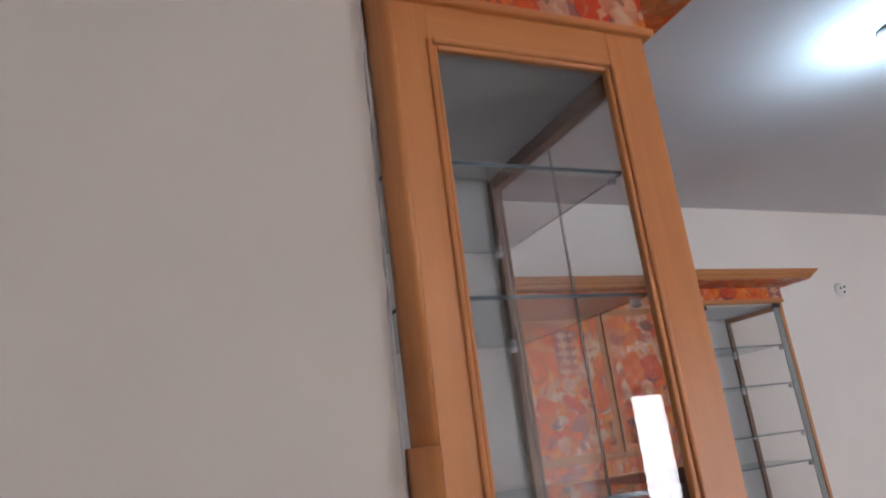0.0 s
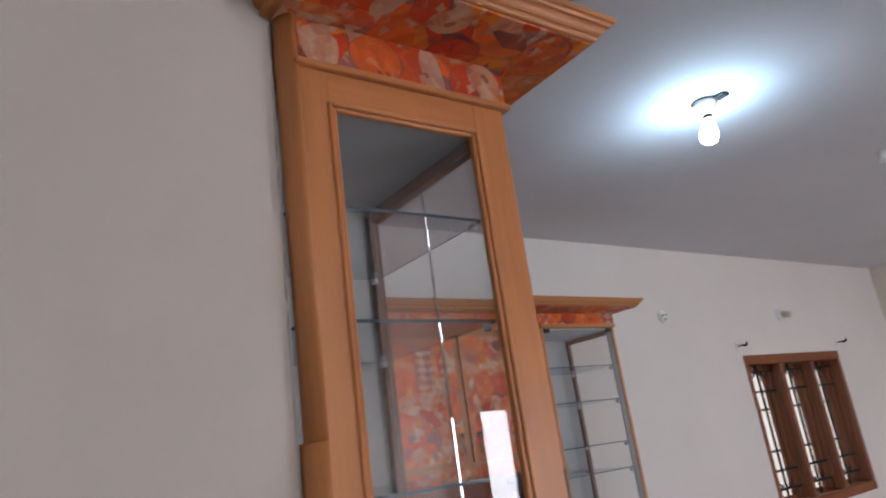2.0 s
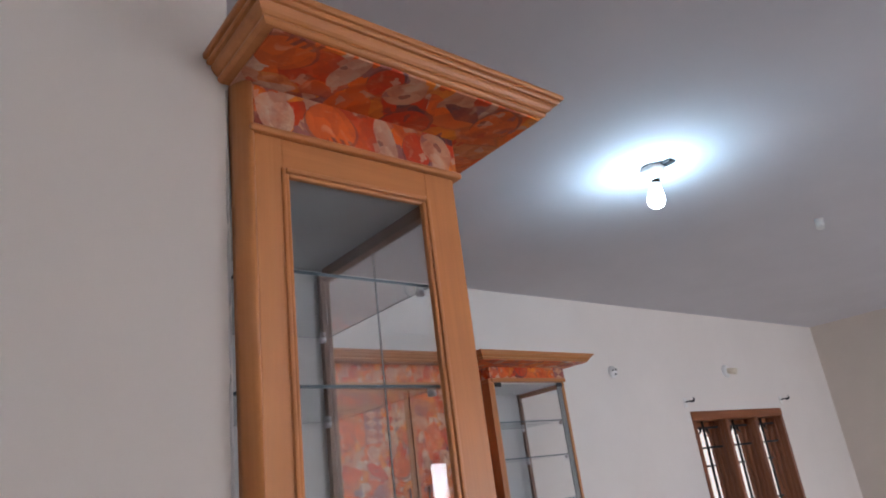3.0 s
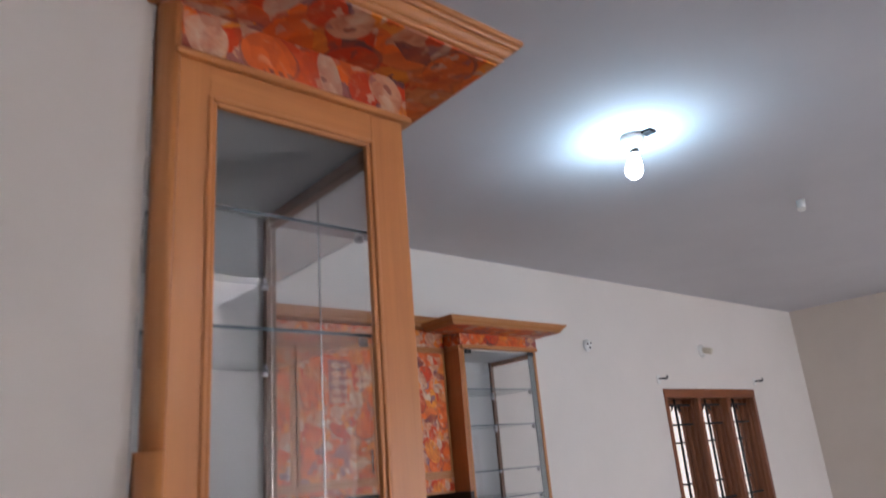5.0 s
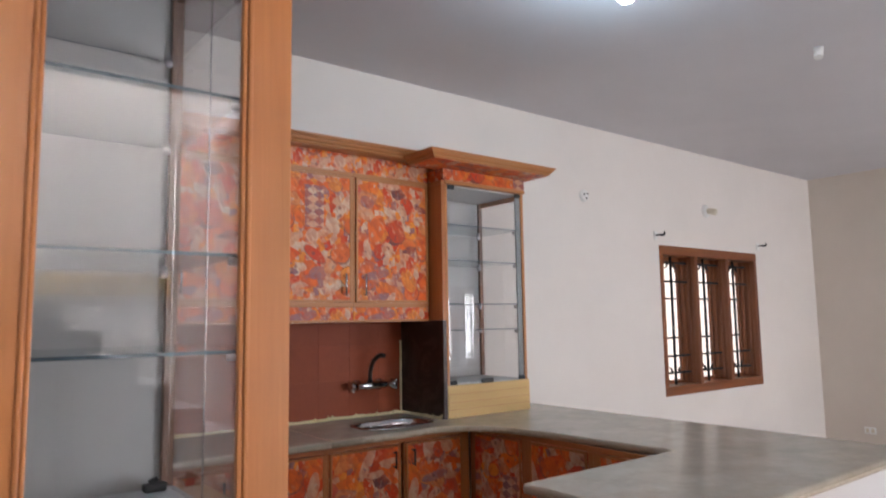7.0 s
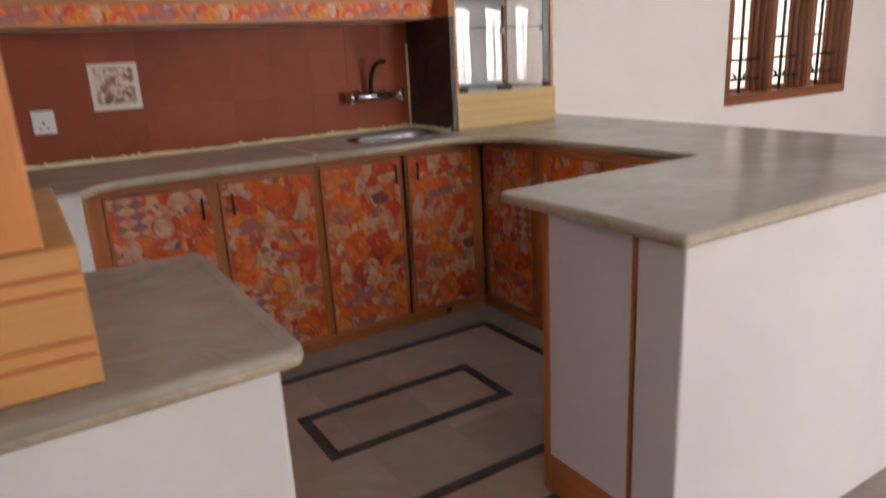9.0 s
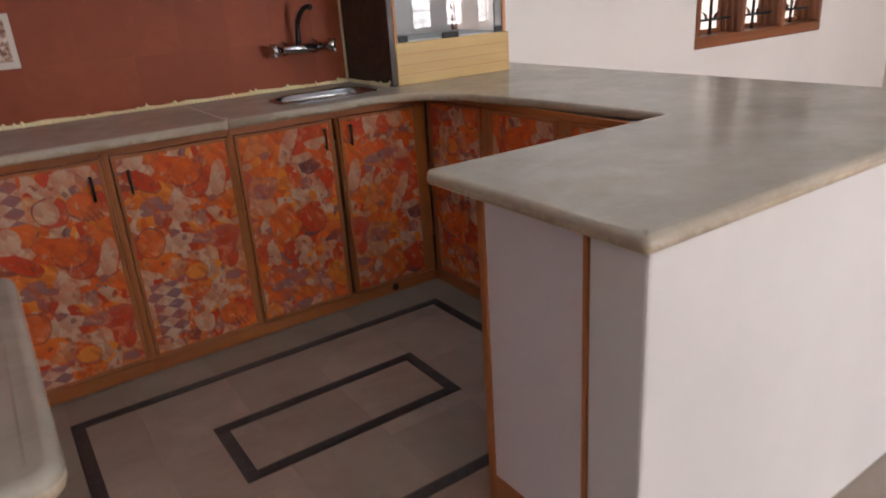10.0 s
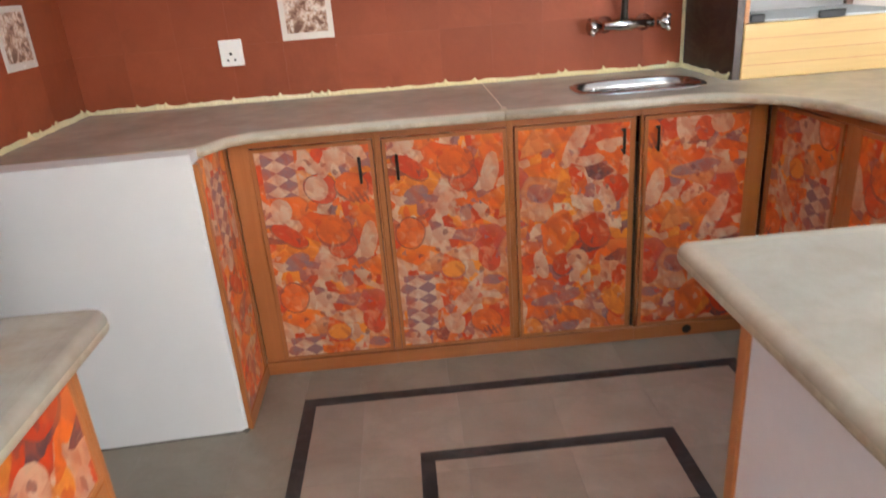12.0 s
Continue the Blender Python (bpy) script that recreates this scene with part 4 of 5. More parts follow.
part("back_panel", box_mesh((2.690, BACK - 0.016, 1.0785), (3.275, BACK - 0.006, 2.215), 0.001), WHITE_LAM, cab2)
part("top_board", box_mesh((2.662, CY0, 2.2155), (3.306, BACK - 0.002, 2.235), 0.002), MID_WOOD_X, cab2)
part("bottom_board", box_mesh((2.706, CY0 + 0.010, 1.0785), (3.275, BACK - 0.031, 1.0855), 0.001), WHITE_LAM, cab2)
part("ceiling_board", box_mesh((2.706, CY0 + 0.021, 2.206), (3.275, BACK - 0.031, 2.2150), 0.001), WHITE_LAM, cab2)
part("side_rail", box_mesh((3.285, CY0 + 0.021, 2.18), (3.306, BACK - 0.031, 2.215), 0.002), MID_WOOD_Y, cab2)
no_shadow(part("door_pane", box_mesh((2.706, CY0 + 0.004, 1.082), (3.284, CY0 + 0.009, 2.212)), GLASS, cab2, "frameless clear glass door"))
# Opaque grey strip added for the look of the side pane seen edge-on.
part("pane_edge", box_mesh((3.244, CY0 + 0.0095, 1.09), (3.284, CY0 + 0.016, 2.20), 0.001), GLASS_STRIP, cab2, "grey strip in place of the side pane seen edge-on")
no_shadow(part("side_pane", box_mesh((3.296, CY0 + 0.021, 1.079), (3.300, BACK - 0.031, 2.18)), GLASS, cab2))
for z in (1.985, 1.78, 1.53, 1.38):
    glass_shelf(cab2, (2.692, CY0 + 0.03, z), (3.282, BACK - 0.035, z + 0.006))
    for px, py in ((3.272, CY0 + 0.05), (3.25, BACK - 0.05)):
        bm = bmesh.new()
        add_box(bm, (px - 0.012, py - 0.01, z - 0.022), (px + 0.012, py + 0.01, z - 0.001), 0.004, 2)
        part("shelf_clip", bm, LILAC, cab2)
for px, pz in ((2.73, 1.094), (2.98, 1.092), (3.255, 1.094), (2.73, 2.20), (3.255, 2.20)):
    bm = bmesh.new()
    w = 0.045 if px == 2.98 else 0.024
    add_box(bm, (px - w, CY0 - 0.008, pz - 0.014), (px + w, CY0 + 0.003, pz + 0.012), 0.004, 2)
    part("pane_clamp", bm, BLACK, cab2, "black glass clamp")
part("frieze_bead", box_mesh((2.68, CY0 - 0.014, 2.2155), (3.314, CY0 - 0.0005, 2.238), 0.005, 2), MID_WOOD_X, cab2)
part("frieze", box_mesh((2.672, CY0 - 0.008, 2.2385), (3.312, BACK - 0.002, 2.302), 0.001), PRINT, cab2, "collage-printed frieze", (2.3, CY0, 1.8))
part("soffit", box_mesh((2.49, 2.662, 2.3025), (3.345, 2.893, 2.306), 0.001), PRINT_FLAT, cab2, origin=(2.3, 2.5, 2.0))
cornice(cab2, 2.480, 3.348, 2.895, 2.658, 2.3065, 0.04, 0.038, 0.03, 0.045, MID_WOOD_X)

# ---- wall cupboards ----
UY = 2.96
cup_x = (0.354, 0.73, 1.208, 1.684, 2.162, 2.66)
for i, (x0, x1) in enumerate(zip(cup_x, cup_x[1:])):
    cup = thing("wall_cupboard", "collage-printed wall cupboard with a framed door and bar handle", "cupboard", (x0, UY, 1.44), "wall cupboards over the worktop")
    part("body", box_mesh((x0 + 0.001, UY + 0.022, 1.44), (x1 - 0.001, BACK - 0.012, 2.334), 0.002), MID_WOOD, cup)
    part("stile", box_mesh((x0, UY + 0.004, 1.54), (x0 + 0.012, UY + 0.021, 2.213), 0.001), MID_WOOD, cup)
    part("stile", box_mesh((x1 - 0.012, UY + 0.004, 1.54), (x1 - 0.0005, UY + 0.021, 2.213), 0.001), MID_WOOD, cup)
    part("top_rail", box_mesh((x0, UY + 0.002, 2.214), (x1 - 0.0005, UY + 0.021, 2.236), 0.002), MID_WOOD_X, cup)
    part("mid_rail", box_mesh((x0, UY + 0.002, 1.516), (x1 - 0.0005, UY + 0.021, 1.539), 0.002), MID_WOOD_X, cup)
    part("pelmet", box_mesh((x0, UY + 0.004, 1.450), (x1 - 0.0005, UY + 0.0215, 1.515), 0.001), PRINT, cup, "collage-printed pelmet", (x0 - 0.3, UY, 1.2))
    part("bottom_rail", box_mesh((x0, UY + 0.002, 1.437), (x1 - 0.0005, UY + 0.0215, 1.4495), 0.002), MID_WOOD_X, cup)
    part("frieze", box_mesh((x0, UY + 0.004, 2.2365), (x1 - 0.0005, UY + 0.0215, 2.334), 0.001), PRINT, cup, "collage-printed frieze", (x0 - 0.55, UY, 1.95))
    sheets = ((0.44, 0.2), (0.0, 0.05), (0.44, 0.1), (0.73, 0.0), (0.36, 0.12))
    leaf = framed_door(cup, x0 + 0.013, x1 - 0.013, 1.542, 2.211, UY - 0.004, sheets[i], None, "x", MID_WOOD)
    hx = x0 + 0.06 if i % 2 == 0 else x1 - 0.06
    bm = bmesh.new()
    tube(bm, [(hx, UY - 0.03, 1.575), (hx, UY - 0.03, 1.69)], 0.006, 8)
    for z in (1.585, 1.68):
        tube(bm, [(hx, UY - 0.003, z), (hx, UY - 0.03, z)], 0.005, 8)
    part("handle", bm, CHROME, leaf, "steel bar handle")
long_cornice = thing("cornice", "moulded wooden cornice over the wall cupboards", "cornice", (1.4, 2.9, 2.33))
part("soffit", box_mesh((0.354, 2.90, 2.3345), (2.484, BACK - 0.004, 2.3375), 0.001), MID_WOOD_X, long_cornice)
cornice(long_cornice, 0.354, 2.66, BACK - 0.004, 2.897, 2.338, 0.0, 0.0, 0.035, 0.050, MID_WOOD_X, "moulding")
cornice(cab2, 2.665, 3.352, BACK - 0.004, 2.8955, 2.3065, 0.04, 0.0, 0.0, 0.045, MID_WOOD_Y, "cornice_return")


# ---- sink and tap ----
def ellipse_ring(bm, cx, cy, rx, ry, z, n=40):
    def bulge(v):
        return math.copysign(abs(v) ** 0.62, v)
    return [bm.verts.new((cx + rx * bulge(math.cos(2 * math.pi * k / n)), cy + ry * bulge(math.sin(2 * math.pi * k / n)), z)) for k in range(n)]


SINK = (2.355, 2.890, 0.205, 0.122)
cutter_bm = bmesh.new()
lo_ring = ellipse_ring(cutter_bm, *SINK, 0.80)
hi_ring = ellipse_ring(cutter_bm, *SINK, 1.00)
cutter_bm.faces.new(lo_ring[::-1])
cutter_bm.faces.new(hi_ring)
for k in range(40):
    cutter_bm.faces.new((lo_ring[k], lo_ring[(k + 1) % 40], hi_ring[(k + 1) % 40], hi_ring[k]))
cutter = link_mesh("cutter", cutter_bm, MARBLE_EDGE)
cut = side_top.modifiers.new("cut", "BOOLEAN")
cut.operation, cut.object, cut.solver = "DIFFERENCE", cutter, "EXACT"
bpy.context.view_layer.update()
holed = bpy.data.meshes.new_from_object(side_top.evaluated_get(bpy.context.evaluated_depsgraph_get()))
side_top.modifiers.remove(cut)
side_top.data = holed
bpy.data.objects.remove(cutter)

sink = thing("sink", "oval stainless steel sink set into the worktop", "sink", (2.355, 2.890, 0.72))
bm = bmesh.new()
profile = ((1.09, 0.9015), (1.085, 0.906), (1.02, 0.907), (0.985, 0.903), (0.96, 0.88), (0.93, 0.80), (0.82, 0.735), (0.5, 0.722), (0.12, 0.718))
rings = [ellipse_ring(bm, SINK[0], SINK[1], SINK[2] * f if f < 1 else SINK[2] + (f - 1) * 0.2, SINK[3] * f if f < 1 else SINK[3] + (f - 1) * 0.2, z) for f, z in profile]
for a, b in zip(rings, rings[1:]):
    for k in range(40):
        f = bm.faces.new((a[k], a[(k + 1) % 40], b[(k + 1) % 40], b[k]))
        f.smooth = True
bm.faces.new(rings[-1])
part("bowl", bm, STEEL, sink)
bm = bmesh.new()
tube(bm, [(2.355, 2.890, 0.719), (2.355, 2.890, 0.722)], 0.03, 20)
part("drain", bm, DARK_METAL, sink)

tap = thing("tap", "chrome wall-mounted mixer tap with a swan-neck spout", "tap", (2.42, 3.2, 1.08))
bm = bmesh.new()
tube(bm, [(2.325, 3.195, 1.078), (2.36, 3.195, 1.078), (2.38, 3.195, 1.078), (2.43, 3.195, 1.078), (2.45, 3.195, 1.078), (2.515, 3.195, 1.078)], [0.017, 0.017, 0.022, 0.022, 0.017, 0.017], 16)
part("body", bm, CHROME, tap)
for x in (2.345, 2.495):
    bm = bmesh.new()
    tube(bm, [(x, 3.2605 - 0.008, 1.078), (x, 3.244, 1.078), (x, 3.236, 1.078), (x, 3.20, 1.078)], [0.032, 0.032, 0.016, 0.014], 18)
    part("wall_flange", bm, CHROME, tap)
for x, s in ((2.312, -1), (2.528, 1)):
    bm = bmesh.new()
    tube(bm, [(x, 3.195, 1.078), (x + s * 0.014, 3.190, 1.078), (x + s * 0.018, 3.188, 1.078), (x + s * 0.040, 3.180, 1.078), (x + s * 0.046, 3.178, 1.078)], [0.017, 0.018, 0.027, 0.027, 0.018], 16)
    for k in range(4):
        a = radians(45 + 90 * k)
        c = Vector((x + s * 0.030, 3.184, 1.078))
        tube(bm, [c, c + Vector((s * 0.004, math.cos(a) * 0.036, math.sin(a) * 0.036))], [0.010, 0.008], 8)
    part("tap_handle", bm, CHROME, tap)
bm = bmesh.new()
tube(bm, [(2.405, 3.195, 1.095), (2.404, 3.193, 1.12), (2.404, 3.19, 1.155), (2.406, 3.18, 1.19), (2.411, 3.16, 1.222), (2.42, 3.13, 1.245), (2.43, 3.105, 1.252), (2.434, 3.09, 1.247)],
     [0.016, 0.012, 0.0115, 0.0115, 0.0115, 0.0115, 0.011, 0.013], 14)
part("spout", bm, DARK_METAL, tap, "dark chrome swan-neck spout")

# ---- wall outlet ----
outlet = thing("wall_outlet", "white three-pin wall outlet on the rust tiles", "outlet", (0.94, 3.25, 1.085))
part("plate", box_mesh((0.898, 3.236, 1.038), (0.982, 3.2505, 1.132), 0.004, 2), WHITE_PLASTIC, outlet)
for dx, dz, r in ((0.0, 0.004, 0.0055), (-0.013, -0.018, 0.0045), (0.013, -0.018, 0.0045)):
    bm = bmesh.new()
    tube(bm, [(0.938 + dx, 3.2358, 1.078 + dz), (0.938 + dx, 3.2352, 1.078 + dz)], r, 10)
    part("pin_hole", bm, BLACK, outlet)

# ---- things on the upper wall and ceiling ----
for x, z, lab in ((4.375, 2.381, "round white ceramic lamp base on the wall"),):
    ob = thing("wall_rosette", lab, "wall fitting", (x, BACK, z))
    bm = bmesh.new()
    tube(bm, [(x, BACK - 0.001, z), (x, BACK - 0.010, z), (x, BACK - 0.022, z), (x, BACK - 0.028, z)], [0.048, 0.048, 0.036, 0.02], 22)
    part("plate", bm, WHITE_PLASTIC, ob)
    for a in (40, 160, 280):
        c = (x + 0.022 * math.cos(radians(a)), BACK - 0.026, z + 0.022 * math.sin(radians(a)))
        bm = bmesh.new()
        tube(bm, [c, (c[0], c[1] - 0.006, c[2])], 0.008, 8)
        part("terminal", bm, DARK_METAL, ob)
ob = thing("wall_lamp_holder", "cream angled lamp holder without a bulb on the wall", "lamp holder", (6.07, BACK, 2.405))
bm = bmesh.new()
tube(bm, [(6.07, BACK - 0.001, 2.405), (6.07, BACK - 0.012, 2.405), (6.07, BACK - 0.03, 2.405)], [0.06, 0.06, 0.035], 22)
part("base", bm, WHITE_PLASTIC, ob)
bm = bmesh.new()
tube(bm, [(6.07, BACK - 0.025, 2.405), (6.075, BACK - 0.06, 2.398), (6.085, BACK - 0.10, 2.385)], [0.028, 0.028, 0.03], 16)
part("socket", bm, CREAM_PLASTIC, ob)
for x in (5.28, 6.98):
    ob = thing("curtain_bracket", "dark metal curtain-rod bracket screwed to the wall", "bracket", (x, BACK, 2.125), "curtain brackets over the window")
    part("plate", box_mesh((x - 0.026, BACK - 0.010, 2.090), (x + 0.026, BACK - 0.001, 2.165), 0.003), WHITE_PLASTIC, ob)
    bm = bmesh.new()
    tube(bm, [(x, BACK - 0.006, 2.130), (x + 0.004, BACK - 0.040, 2.134), (x + 0.008, BACK - 0.062, 2.128), (x + 0.010, BACK - 0.080, 2.130), (x + 0.011, BACK - 0.088, 2.146), (x + 0.010, BACK - 0.084, 2.160)], [0.006, 0.006, 0.010, 0.010, 0.009, 0.006], 8)
    part("arm", bm, IRON, ob)

bulb = thing("ceiling_bulb", "lit cool-white bulb in a tilted white batten holder under the ceiling", "lamp", (2.612, 1.478, TOP))
bm = bmesh.new()
tube(bm, [(2.612, 1.478, 2.932), (2.612, 1.478, 2.922), (2.612, 1.478, 2.905), (2.612, 1.478, 2.885), (2.612, 1.478, 2.872)], [0.055, 0.055, 0.046, 0.03, 0.024], 24)
part("holder", bm, WHITE_PLASTIC, bulb, "white plastic batten holder")
part("junction_box", box_mesh((2.605, 1.378, 2.927), (2.655, 1.432, 2.9395), 0.003), BLACK, bulb, "dark open wiring box")
bm = bmesh.new()
tube(bm, [(2.612, 1.478, 2.8715), (2.612, 1.478, 2.855)], 0.02, 16)
part("cap", bm, DARK_METAL, bulb)
bm = bmesh.new()
tube(bm, [(2.610, 1.478, 2.852), (2.608, 1.482, 2.83), (2.606, 1.487, 2.80), (2.603, 1.491, 2.772), (2.602, 1.496, 2.75), (2.600, 1.498, 2.738)], [0.018, 0.026, 0.036, 0.040, 0.032, 0.012], 24)
glow = part("glass", bm, BULB, bulb, "glowing white glass bulb")
glow.visible_shadow = False

ob = thing("ceiling_conduit_stub", "short white plastic conduit stub under the ceiling", "conduit", (4.30, 1.45, TOP))
bm = bmesh.new()
tube(bm, [(4.30, 1.45, TOP - 0.0005), (4.297, 1.45, TOP - 0.03), (4.285, 1.448, TOP - 0.06)], [0.026, 0.024, 0.024], 16)
part("stub", bm, WHITE_PLASTIC, ob)
ob = thing("ceiling_box", "dark open wiring slot with loose wires in the ceiling", "wiring box", (5.80, 1.40, TOP))
part("slot", box_mesh((5.75, 1.37, TOP - 0.006), (5.85, 1.44, TOP - 0.0005), 0.002), BLACK, ob)
bm = bmesh.new()
tube(bm, [(5.92, 1.47, TOP - 0.001), (5.93, 1.46, TOP - 0.02), (5.96, 1.455, TOP - 0.03), (5.98, 1.46, TOP - 0.018)], 0.004, 6)
part("wire", bm, BLACK, ob)
ob = thing("wall_outlet", "small outlet low on the tan end wall", "outlet", (RIGHT, 2.81, 0.245))
part("plate", box_mesh((RIGHT - 0.012, 2.76, 0.21), (RIGHT - 0.0005, 2.87, 0.28), 0.003), WHITE_PLASTIC, ob)
for y in (2.79, 2.84):
    part("switch", box_mesh((RIGHT - 0.016, y - 0.014, 0.225), (RIGHT - 0.0125, y + 0.014, 0.265), 0.002), CREAM_PLASTIC, ob)

# ---- rough sealant bead where the worktop meets the tiles ----
rnd = random.Random(4)


def sealant(parent, a, b, inward, steps):
    """A ragged bead of pale grout between the points a and b."""
    bm = bmesh.new()
    rows = []
    for i in range(steps + 1):
        p = Vector(a).lerp(Vector(b), i / steps)
        w = 0.012 + 0.006 * noise.noise(p * 25) + rnd.uniform(-0.002, 0.003)
        h = 0.014 + 0.007 * noise.noise(p * 18 + Vector((3, 1, 2))) + (rnd.uniform(0.003, 0.013) if rnd.random() < 0.13 else 0.0)
        q = Vector(inward)
        rows.append([bm.verts.new(p), bm.verts.new(p + q * w), bm.verts.new(p + q * w * 0.7 + Vector((0, 0, h * 0.45))), bm.verts.new(p + q * 0.003 + Vector((0, 0, h))), bm.verts.new(p + Vector((0, 0, h)))])
    for r0, r1 in zip(rows, rows[1:]):
        for k in range(4):
            bm.faces.new((r0[k], r0[k + 1], r1[k + 1], r1[k]))
    return part("bead", bm, GROUT, parent)


seal = thing("sealant", "ragged pale yellow grout bead along the back of the worktop", "sealant", (1.5, 3.25, 0.9))
sealant(seal, (LEFT + 0.008, 3.252, 0.9), (2.655, 3.252, 0.9), (0, -1, 0), 260)
sealant(seal, (LEFT + 0.008, 2.49, 0.9), (LEFT + 0.008, 3.25, 0.9), (1, 0, 0), 90)
sealant(seal, (2.6605, 2.85, 0.9), (2.6605, 3.25, 0.9), (-1, 0, 0), 50)
bm = bmesh.new()
tube(bm, [(2.652, 3.248, 0.905 + 0.02 * i) for i in range(22)], [0.006 + 0.004 * abs(noise.noise(Vector((0, 0, i * 0.7)))) for i in range(22)], 7)
part("bead", bm, GROUT, seal)

# lumpy filler over the joint between the two worktops
joint = thing("joint_filler", "dabs of pale filler across the joint between two worktops", "filler", (1.866, 2.9, 0.9))
bm = bmesh.new()
tube(bm, [(1.866 + 0.003 * noise.noise(Vector((2.2, 5, k * 0.6))), 2.650 + 0.03 * k, 0.8985) for k in range(21)],
     [0.0024 + 0.002 * max(0.0, noise.noise(Vector((7.7, 1, k * 0.9)))) + (0.007 if k < 2 else 0.0) for k in range(21)], 8)
part("bead", bm, MARBLE_EDGE, joint)

caulk = thing("caulk", "ragged grey caulk line between the cabinet post and the wall", "caulk", (0.347, 0.93, 1.6))
bm = bmesh.new()
tube(bm, [(0.3650 + 0.0010 * noise.noise(Vector((1.7, 0, i * 0.31))), 0.9405, 0.92 + 1.42 * i / 30) for i in range(31)], [0.0028] * 31, 8)
part("bead", bm, PLASTER, caulk)

# Thin dark bead drawn along the foot of the block.
mortar = thing("foot_line", "thin ragged dark line at the foot of the plastered block", "mortar", (0.66, 2.433, 0.0))
bm = bmesh.new()
tube(bm, [(LEFT + 0.004 + 0.0153 * k, 2.3775 + 0.00085 * k + 0.002 * noise.noise(Vector((4.1, 2, k * 0.7))), 0.0015) for k in range(40)] + [(0.968, 2.413, 0.002), (0.9735, 2.42, 0.002), (0.9735, 2.44, 0.0015)],
     [0.0028 + 0.0025 * max(0.0, noise.noise(Vector((1.3, 8, k * 0.8)))) for k in range(40)] + [0.009, 0.005, 0.003], 7)
part("bead", bm, FOOT_DARK, mortar)

# ---- picture tiles ----
def picture_material():
    m = Nodes("tile_picture")
    v = m.place((1, 1, 1))
    a = m.noise(38, v, 3, 0.5, 0.8)
    b = m.noise(85, v, 3, 0.6, 1.0)
    col = m.ramp(a, [(0.36, (0.16, 0.07, 0.04)), (0.46, (0.42, 0.25, 0.17)), (0.54, (0.62, 0.47, 0.38)), (0.64, (0.70, 0.62, 0.54))])
    col = m.mix(m.math("MULTIPLY", m.ramp(b, [(0.52, (0, 0, 0)), (0.6, (1, 1, 1))]), 0.6), col, (0.20, 0.09, 0.06))
    return m.finish(col, 0.3)


PICTURE = picture_material()
TILE_WHITE = plain("white_glazed_tile", (0.70, 0.64, 0.58), 0.25)

# ---- rust wall tiles ----
PITCH = 0.195


def tile_mesh(name, w, h, t, bevel=0.0):
    bm = box_mesh((-w / 2, -t, -h / 2), (w / 2, 0, h / 2), bevel)
    bmesh.ops.recalc_face_normals(bm, faces=bm.faces)
    me = bpy.data.meshes.new(name)
    bm.to_mesh(me)
    bm.free()
    me.materials.append(RUST_TILE)
    return me


mesh_cache = {}


def lay_tile(parent, centre, w, h, turn=0):
    key = (round(w, 3), round(h, 3))
    if key not in mesh_cache:
        mesh_cache[key] = tile_mesh("tile", w, h, 0.0065)
    ob = new("tile", mesh_cache[key])
    ob.parent = parent
    ob.location = centre
    ob.rotation_euler = (0, 0, radians(turn))
    return ob


def cuts(a, b, origin):
    """Tile edges between a and b on a grid through origin."""
    k = math.ceil((a - origin) / PITCH - 1e-6)
    out = [a]
    while origin + k * PITCH < b - 1e-6:
        if origin + k * PITCH > a + 0.01:
            out.append(origin + k * PITCH)
        k += 1
    return out + [b]


splash = tagged(new("backsplash"), "rust-coloured ceramic tiles above the worktop", "tiling", kind="structure")
part("bed", box_mesh((LEFT + 0.009, BACK - 0.0082, 0.9), (2.6605, BACK - 0.0005, 1.436)), TILE_BED, splash)
part("bed", box_mesh((LEFT + 0.0005, 1.46, 0.9), (LEFT + 0.0082, BACK - 0.0005, 1.436)), TILE_BED, splash)
zs = cuts(0.903, 1.435, 1.1105)
pictures = []
for xa, xb in zip(cuts(LEFT + 0.008, 2.660, 1.133), cuts(LEFT + 0.008, 2.660, 1.133)[1:]):
    for za, zb in zip(zs, zs[1:]):
        if abs(xa - 1.133) < 0.01 and abs(za - 1.1105) < 0.01:
            pictures.append(((xa + xb) / 2, BACK - 0.003, (za + zb) / 2, 0))
            continue
        lay_tile(splash, ((xa + xb) / 2, BACK - 0.003, (za + zb) / 2), xb - xa - 0.0009, zb - za - 0.0009)
ys = cuts(1.465, BACK - 0.010, 2.80)
for ya, yb in zip(ys, ys[1:]):
    for za, zb in zip(zs, zs[1:]):
        if abs(ya - 2.80) < 0.01 and abs(za - 1.1105) < 0.01:
            pictures.append((LEFT + 0.003, (ya + yb) / 2, (za + zb) / 2, 90))
            continue
        lay_tile(splash, (LEFT + 0.003, (ya + yb) / 2, (za + zb) / 2), yb - ya - 0.0009, zb - za - 0.0009, 90)
for x, y, z, turn in pictures:
    ob = tagged(new("picture_tile"), "pale tile with a faded brown village scene among the rust tiles", "tile")
    ob.location, ob.rotation_euler = (x, y, z), (0, 0, radians(turn))
    s = PITCH / 2 - 0.0015
    for nm, lo, hi, mt in (("glaze", (-s, -0.0075, -s), (s, 0, s), TILE_WHITE), ("picture", (-s + 0.02, -0.0082, -s + 0.024), (s - 0.02, -0.0076, s - 0.018), PICTURE)):
        child = link_mesh(nm, box_mesh(lo, hi, 0.0006), mt)
        child.parent = ob

# ---- kitchen floor: marble tiles and black border strips ----
floor_mesh = {}


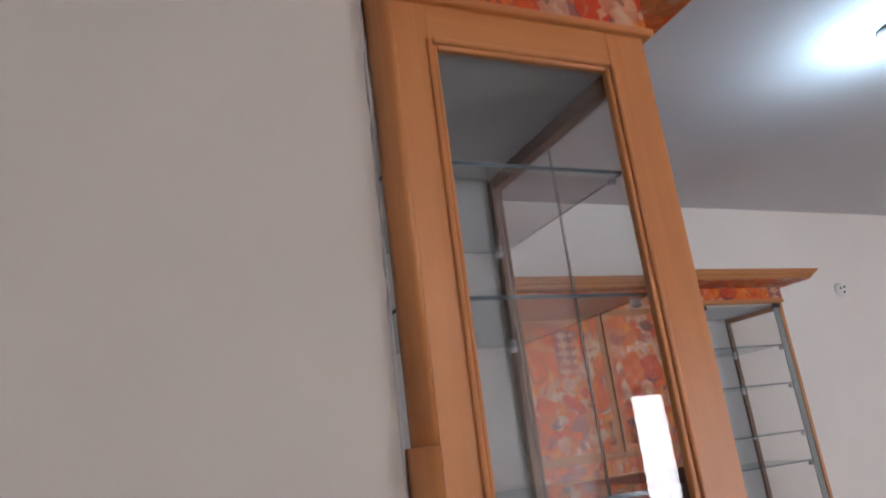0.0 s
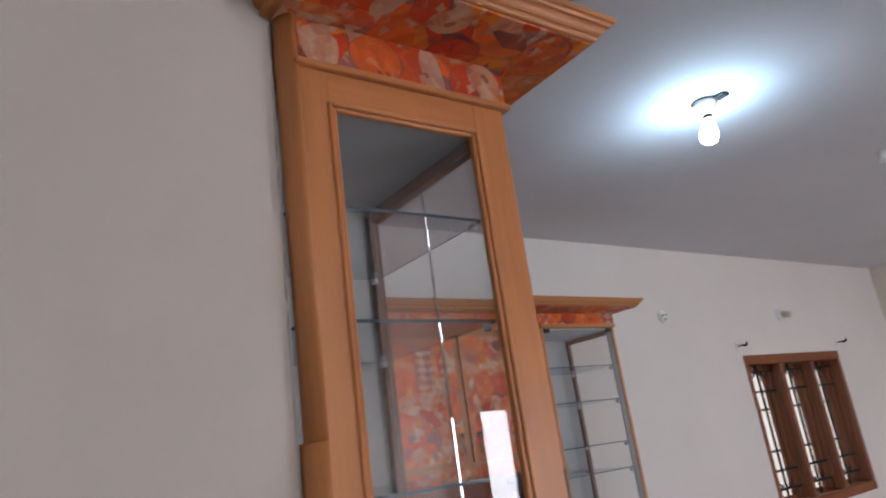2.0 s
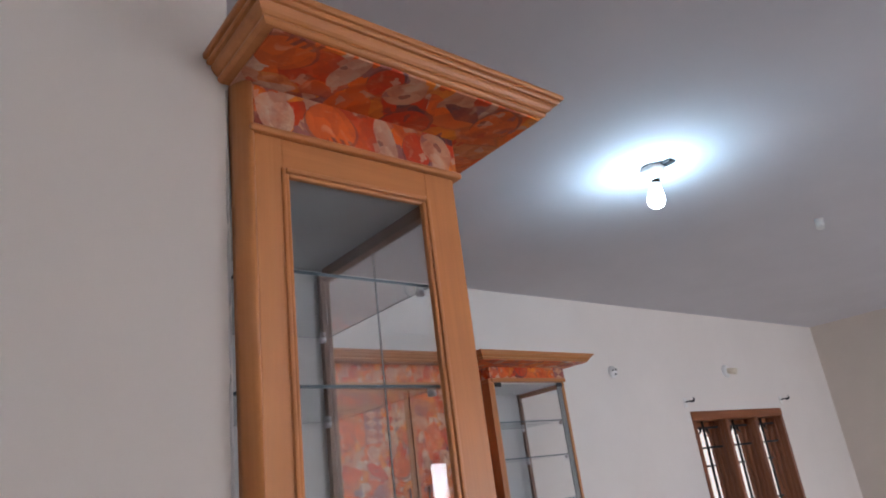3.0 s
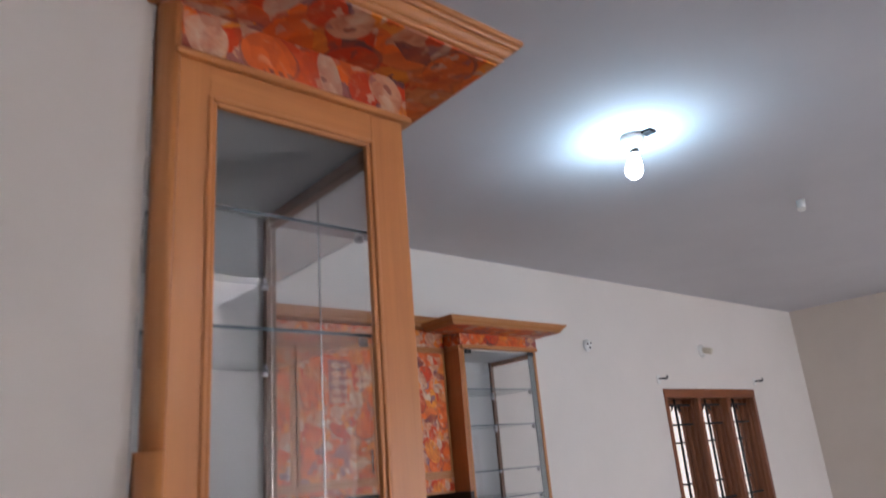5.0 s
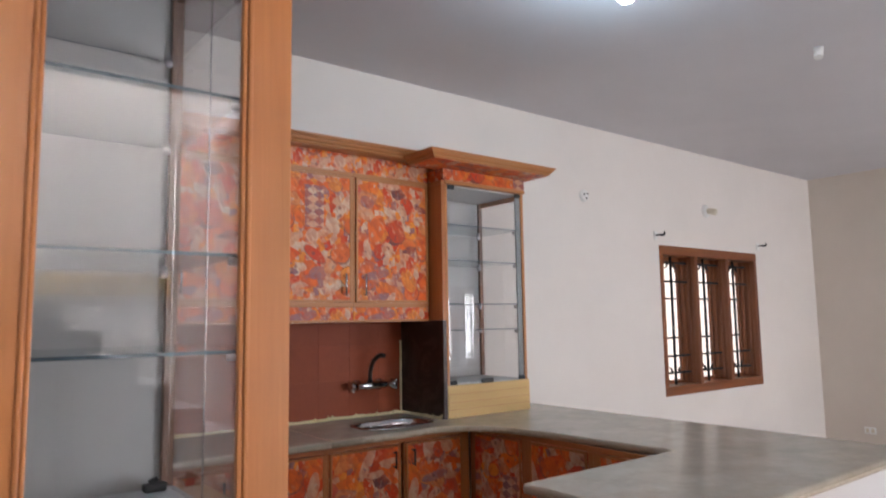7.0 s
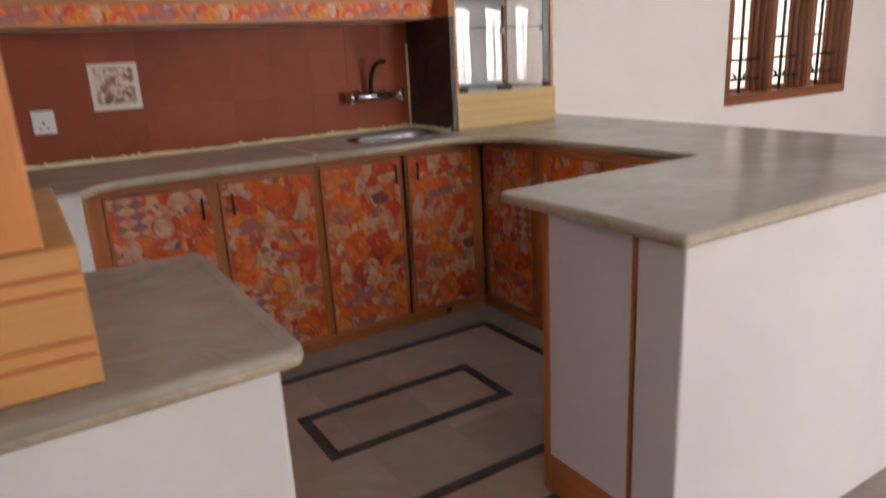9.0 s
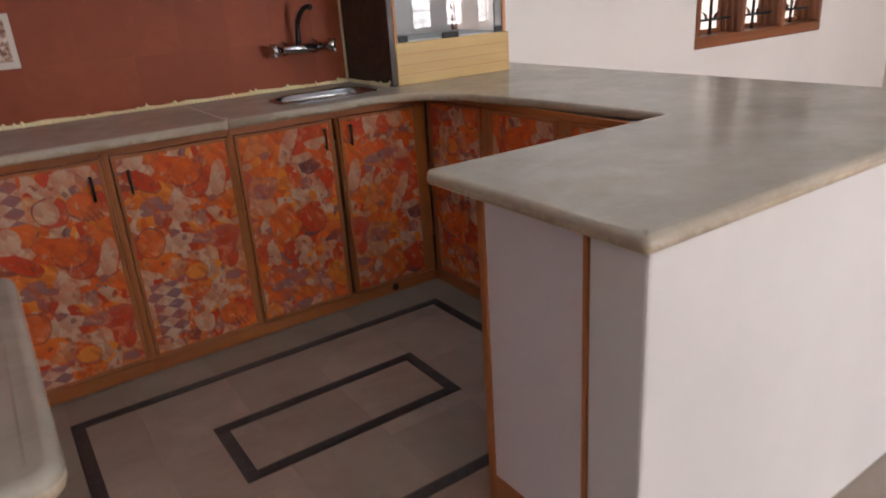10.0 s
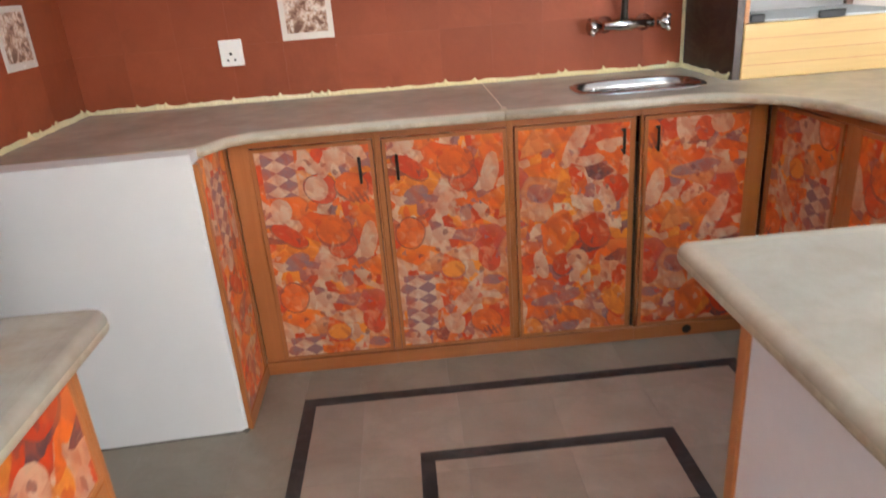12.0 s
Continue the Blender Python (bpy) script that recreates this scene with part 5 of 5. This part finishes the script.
def lay_floor(name, x0, x1, y0, y1, z0, z1, material):
    key = (name, round(x1 - x0, 4), round(y1 - y0, 4))
    if key not in floor_mesh:
        bm = box_mesh((0, 0, z0), (x1 - x0, y1 - y0, z1))
        bmesh.ops.recalc_face_normals(bm, faces=bm.faces)
        me = bpy.data.meshes.new(name)
        bm.to_mesh(me)
        bm.free()
        me.materials.append(material)
        floor_mesh[key] = me
    ob = new(name, floor_mesh[key])
    ob.parent = kitchen_floor
    ob.location = (x0, y0, 0)
    return ob


SIDE = 0.305


def lay_region(x0, x1, y0, y1, material, shift=0.0):
    """Fills a rectangle of the floor with marble tiles, cut at its edges."""
    xs = [x0] + [x for x in (x0 - shift + SIDE * k for k in range(1, 14)) if x0 + 0.02 < x < x1 - 0.02] + [x1]
    ys = [y0] + [y for y in (y0 + SIDE * k for k in range(1, 12)) if y < y1 - 0.02] + [y1]
    for xa, xb in zip(xs, xs[1:]):
        for ya, yb in zip(ys, ys[1:]):
            lay_floor("floor_tile" if material is FLOOR_TILE else "border_tile", xa, xb - 0.0006, ya, yb - 0.0006, -0.0055, -0.001, material)


lay_region(1.136, 2.618, 1.515, 2.556, FLOOR_TILE, 0.1)
lay_region(LEFT, 1.136, 0.91, BACK, FLOOR_BORDER)
lay_region(1.136, 2.618, 2.556, BACK, FLOOR_BORDER, 0.12)
lay_region(2.618, 3.40, 0.91, BACK, FLOOR_BORDER)
lay_region(1.136, 2.618, 0.91, 1.515, FLOOR_TILE, 0.2)
W = 0.042
for x0, x1, y0, y1 in ((1.136, 2.618, 2.514, 2.556), (1.136, 1.136 + W, 1.5575, 2.5135), (2.618 - W, 2.618, 1.5575, 2.5135), (1.136, 2.618, 1.515, 1.557),
                       (1.07, 2.60, 1.29, 1.332),
                       (1.514, 2.271, 2.178, 2.220), (1.514, 1.514 + W, 1.9295, 2.1775), (2.271 - W, 2.271, 1.9295, 2.1775), (1.514, 2.271, 1.887, 1.929)):
    lay_floor("border_strip", x0, x1, y0, y1, -0.0009, 0.0004, BLACK_STRIP)

# pipe hole in the plinth below the sink
hole = thing("pipe_hole", "small dark pipe hole low in the cabinet plinth", "hole", (2.52, BASE_Y - 0.004, 0.026))
bm = bmesh.new()
tube(bm, [(2.52, BASE_Y - 0.0045, 0.027), (2.52, BASE_Y - 0.0058, 0.027)], 0.017, 16)
part("rim", bm, BLACK, hole)
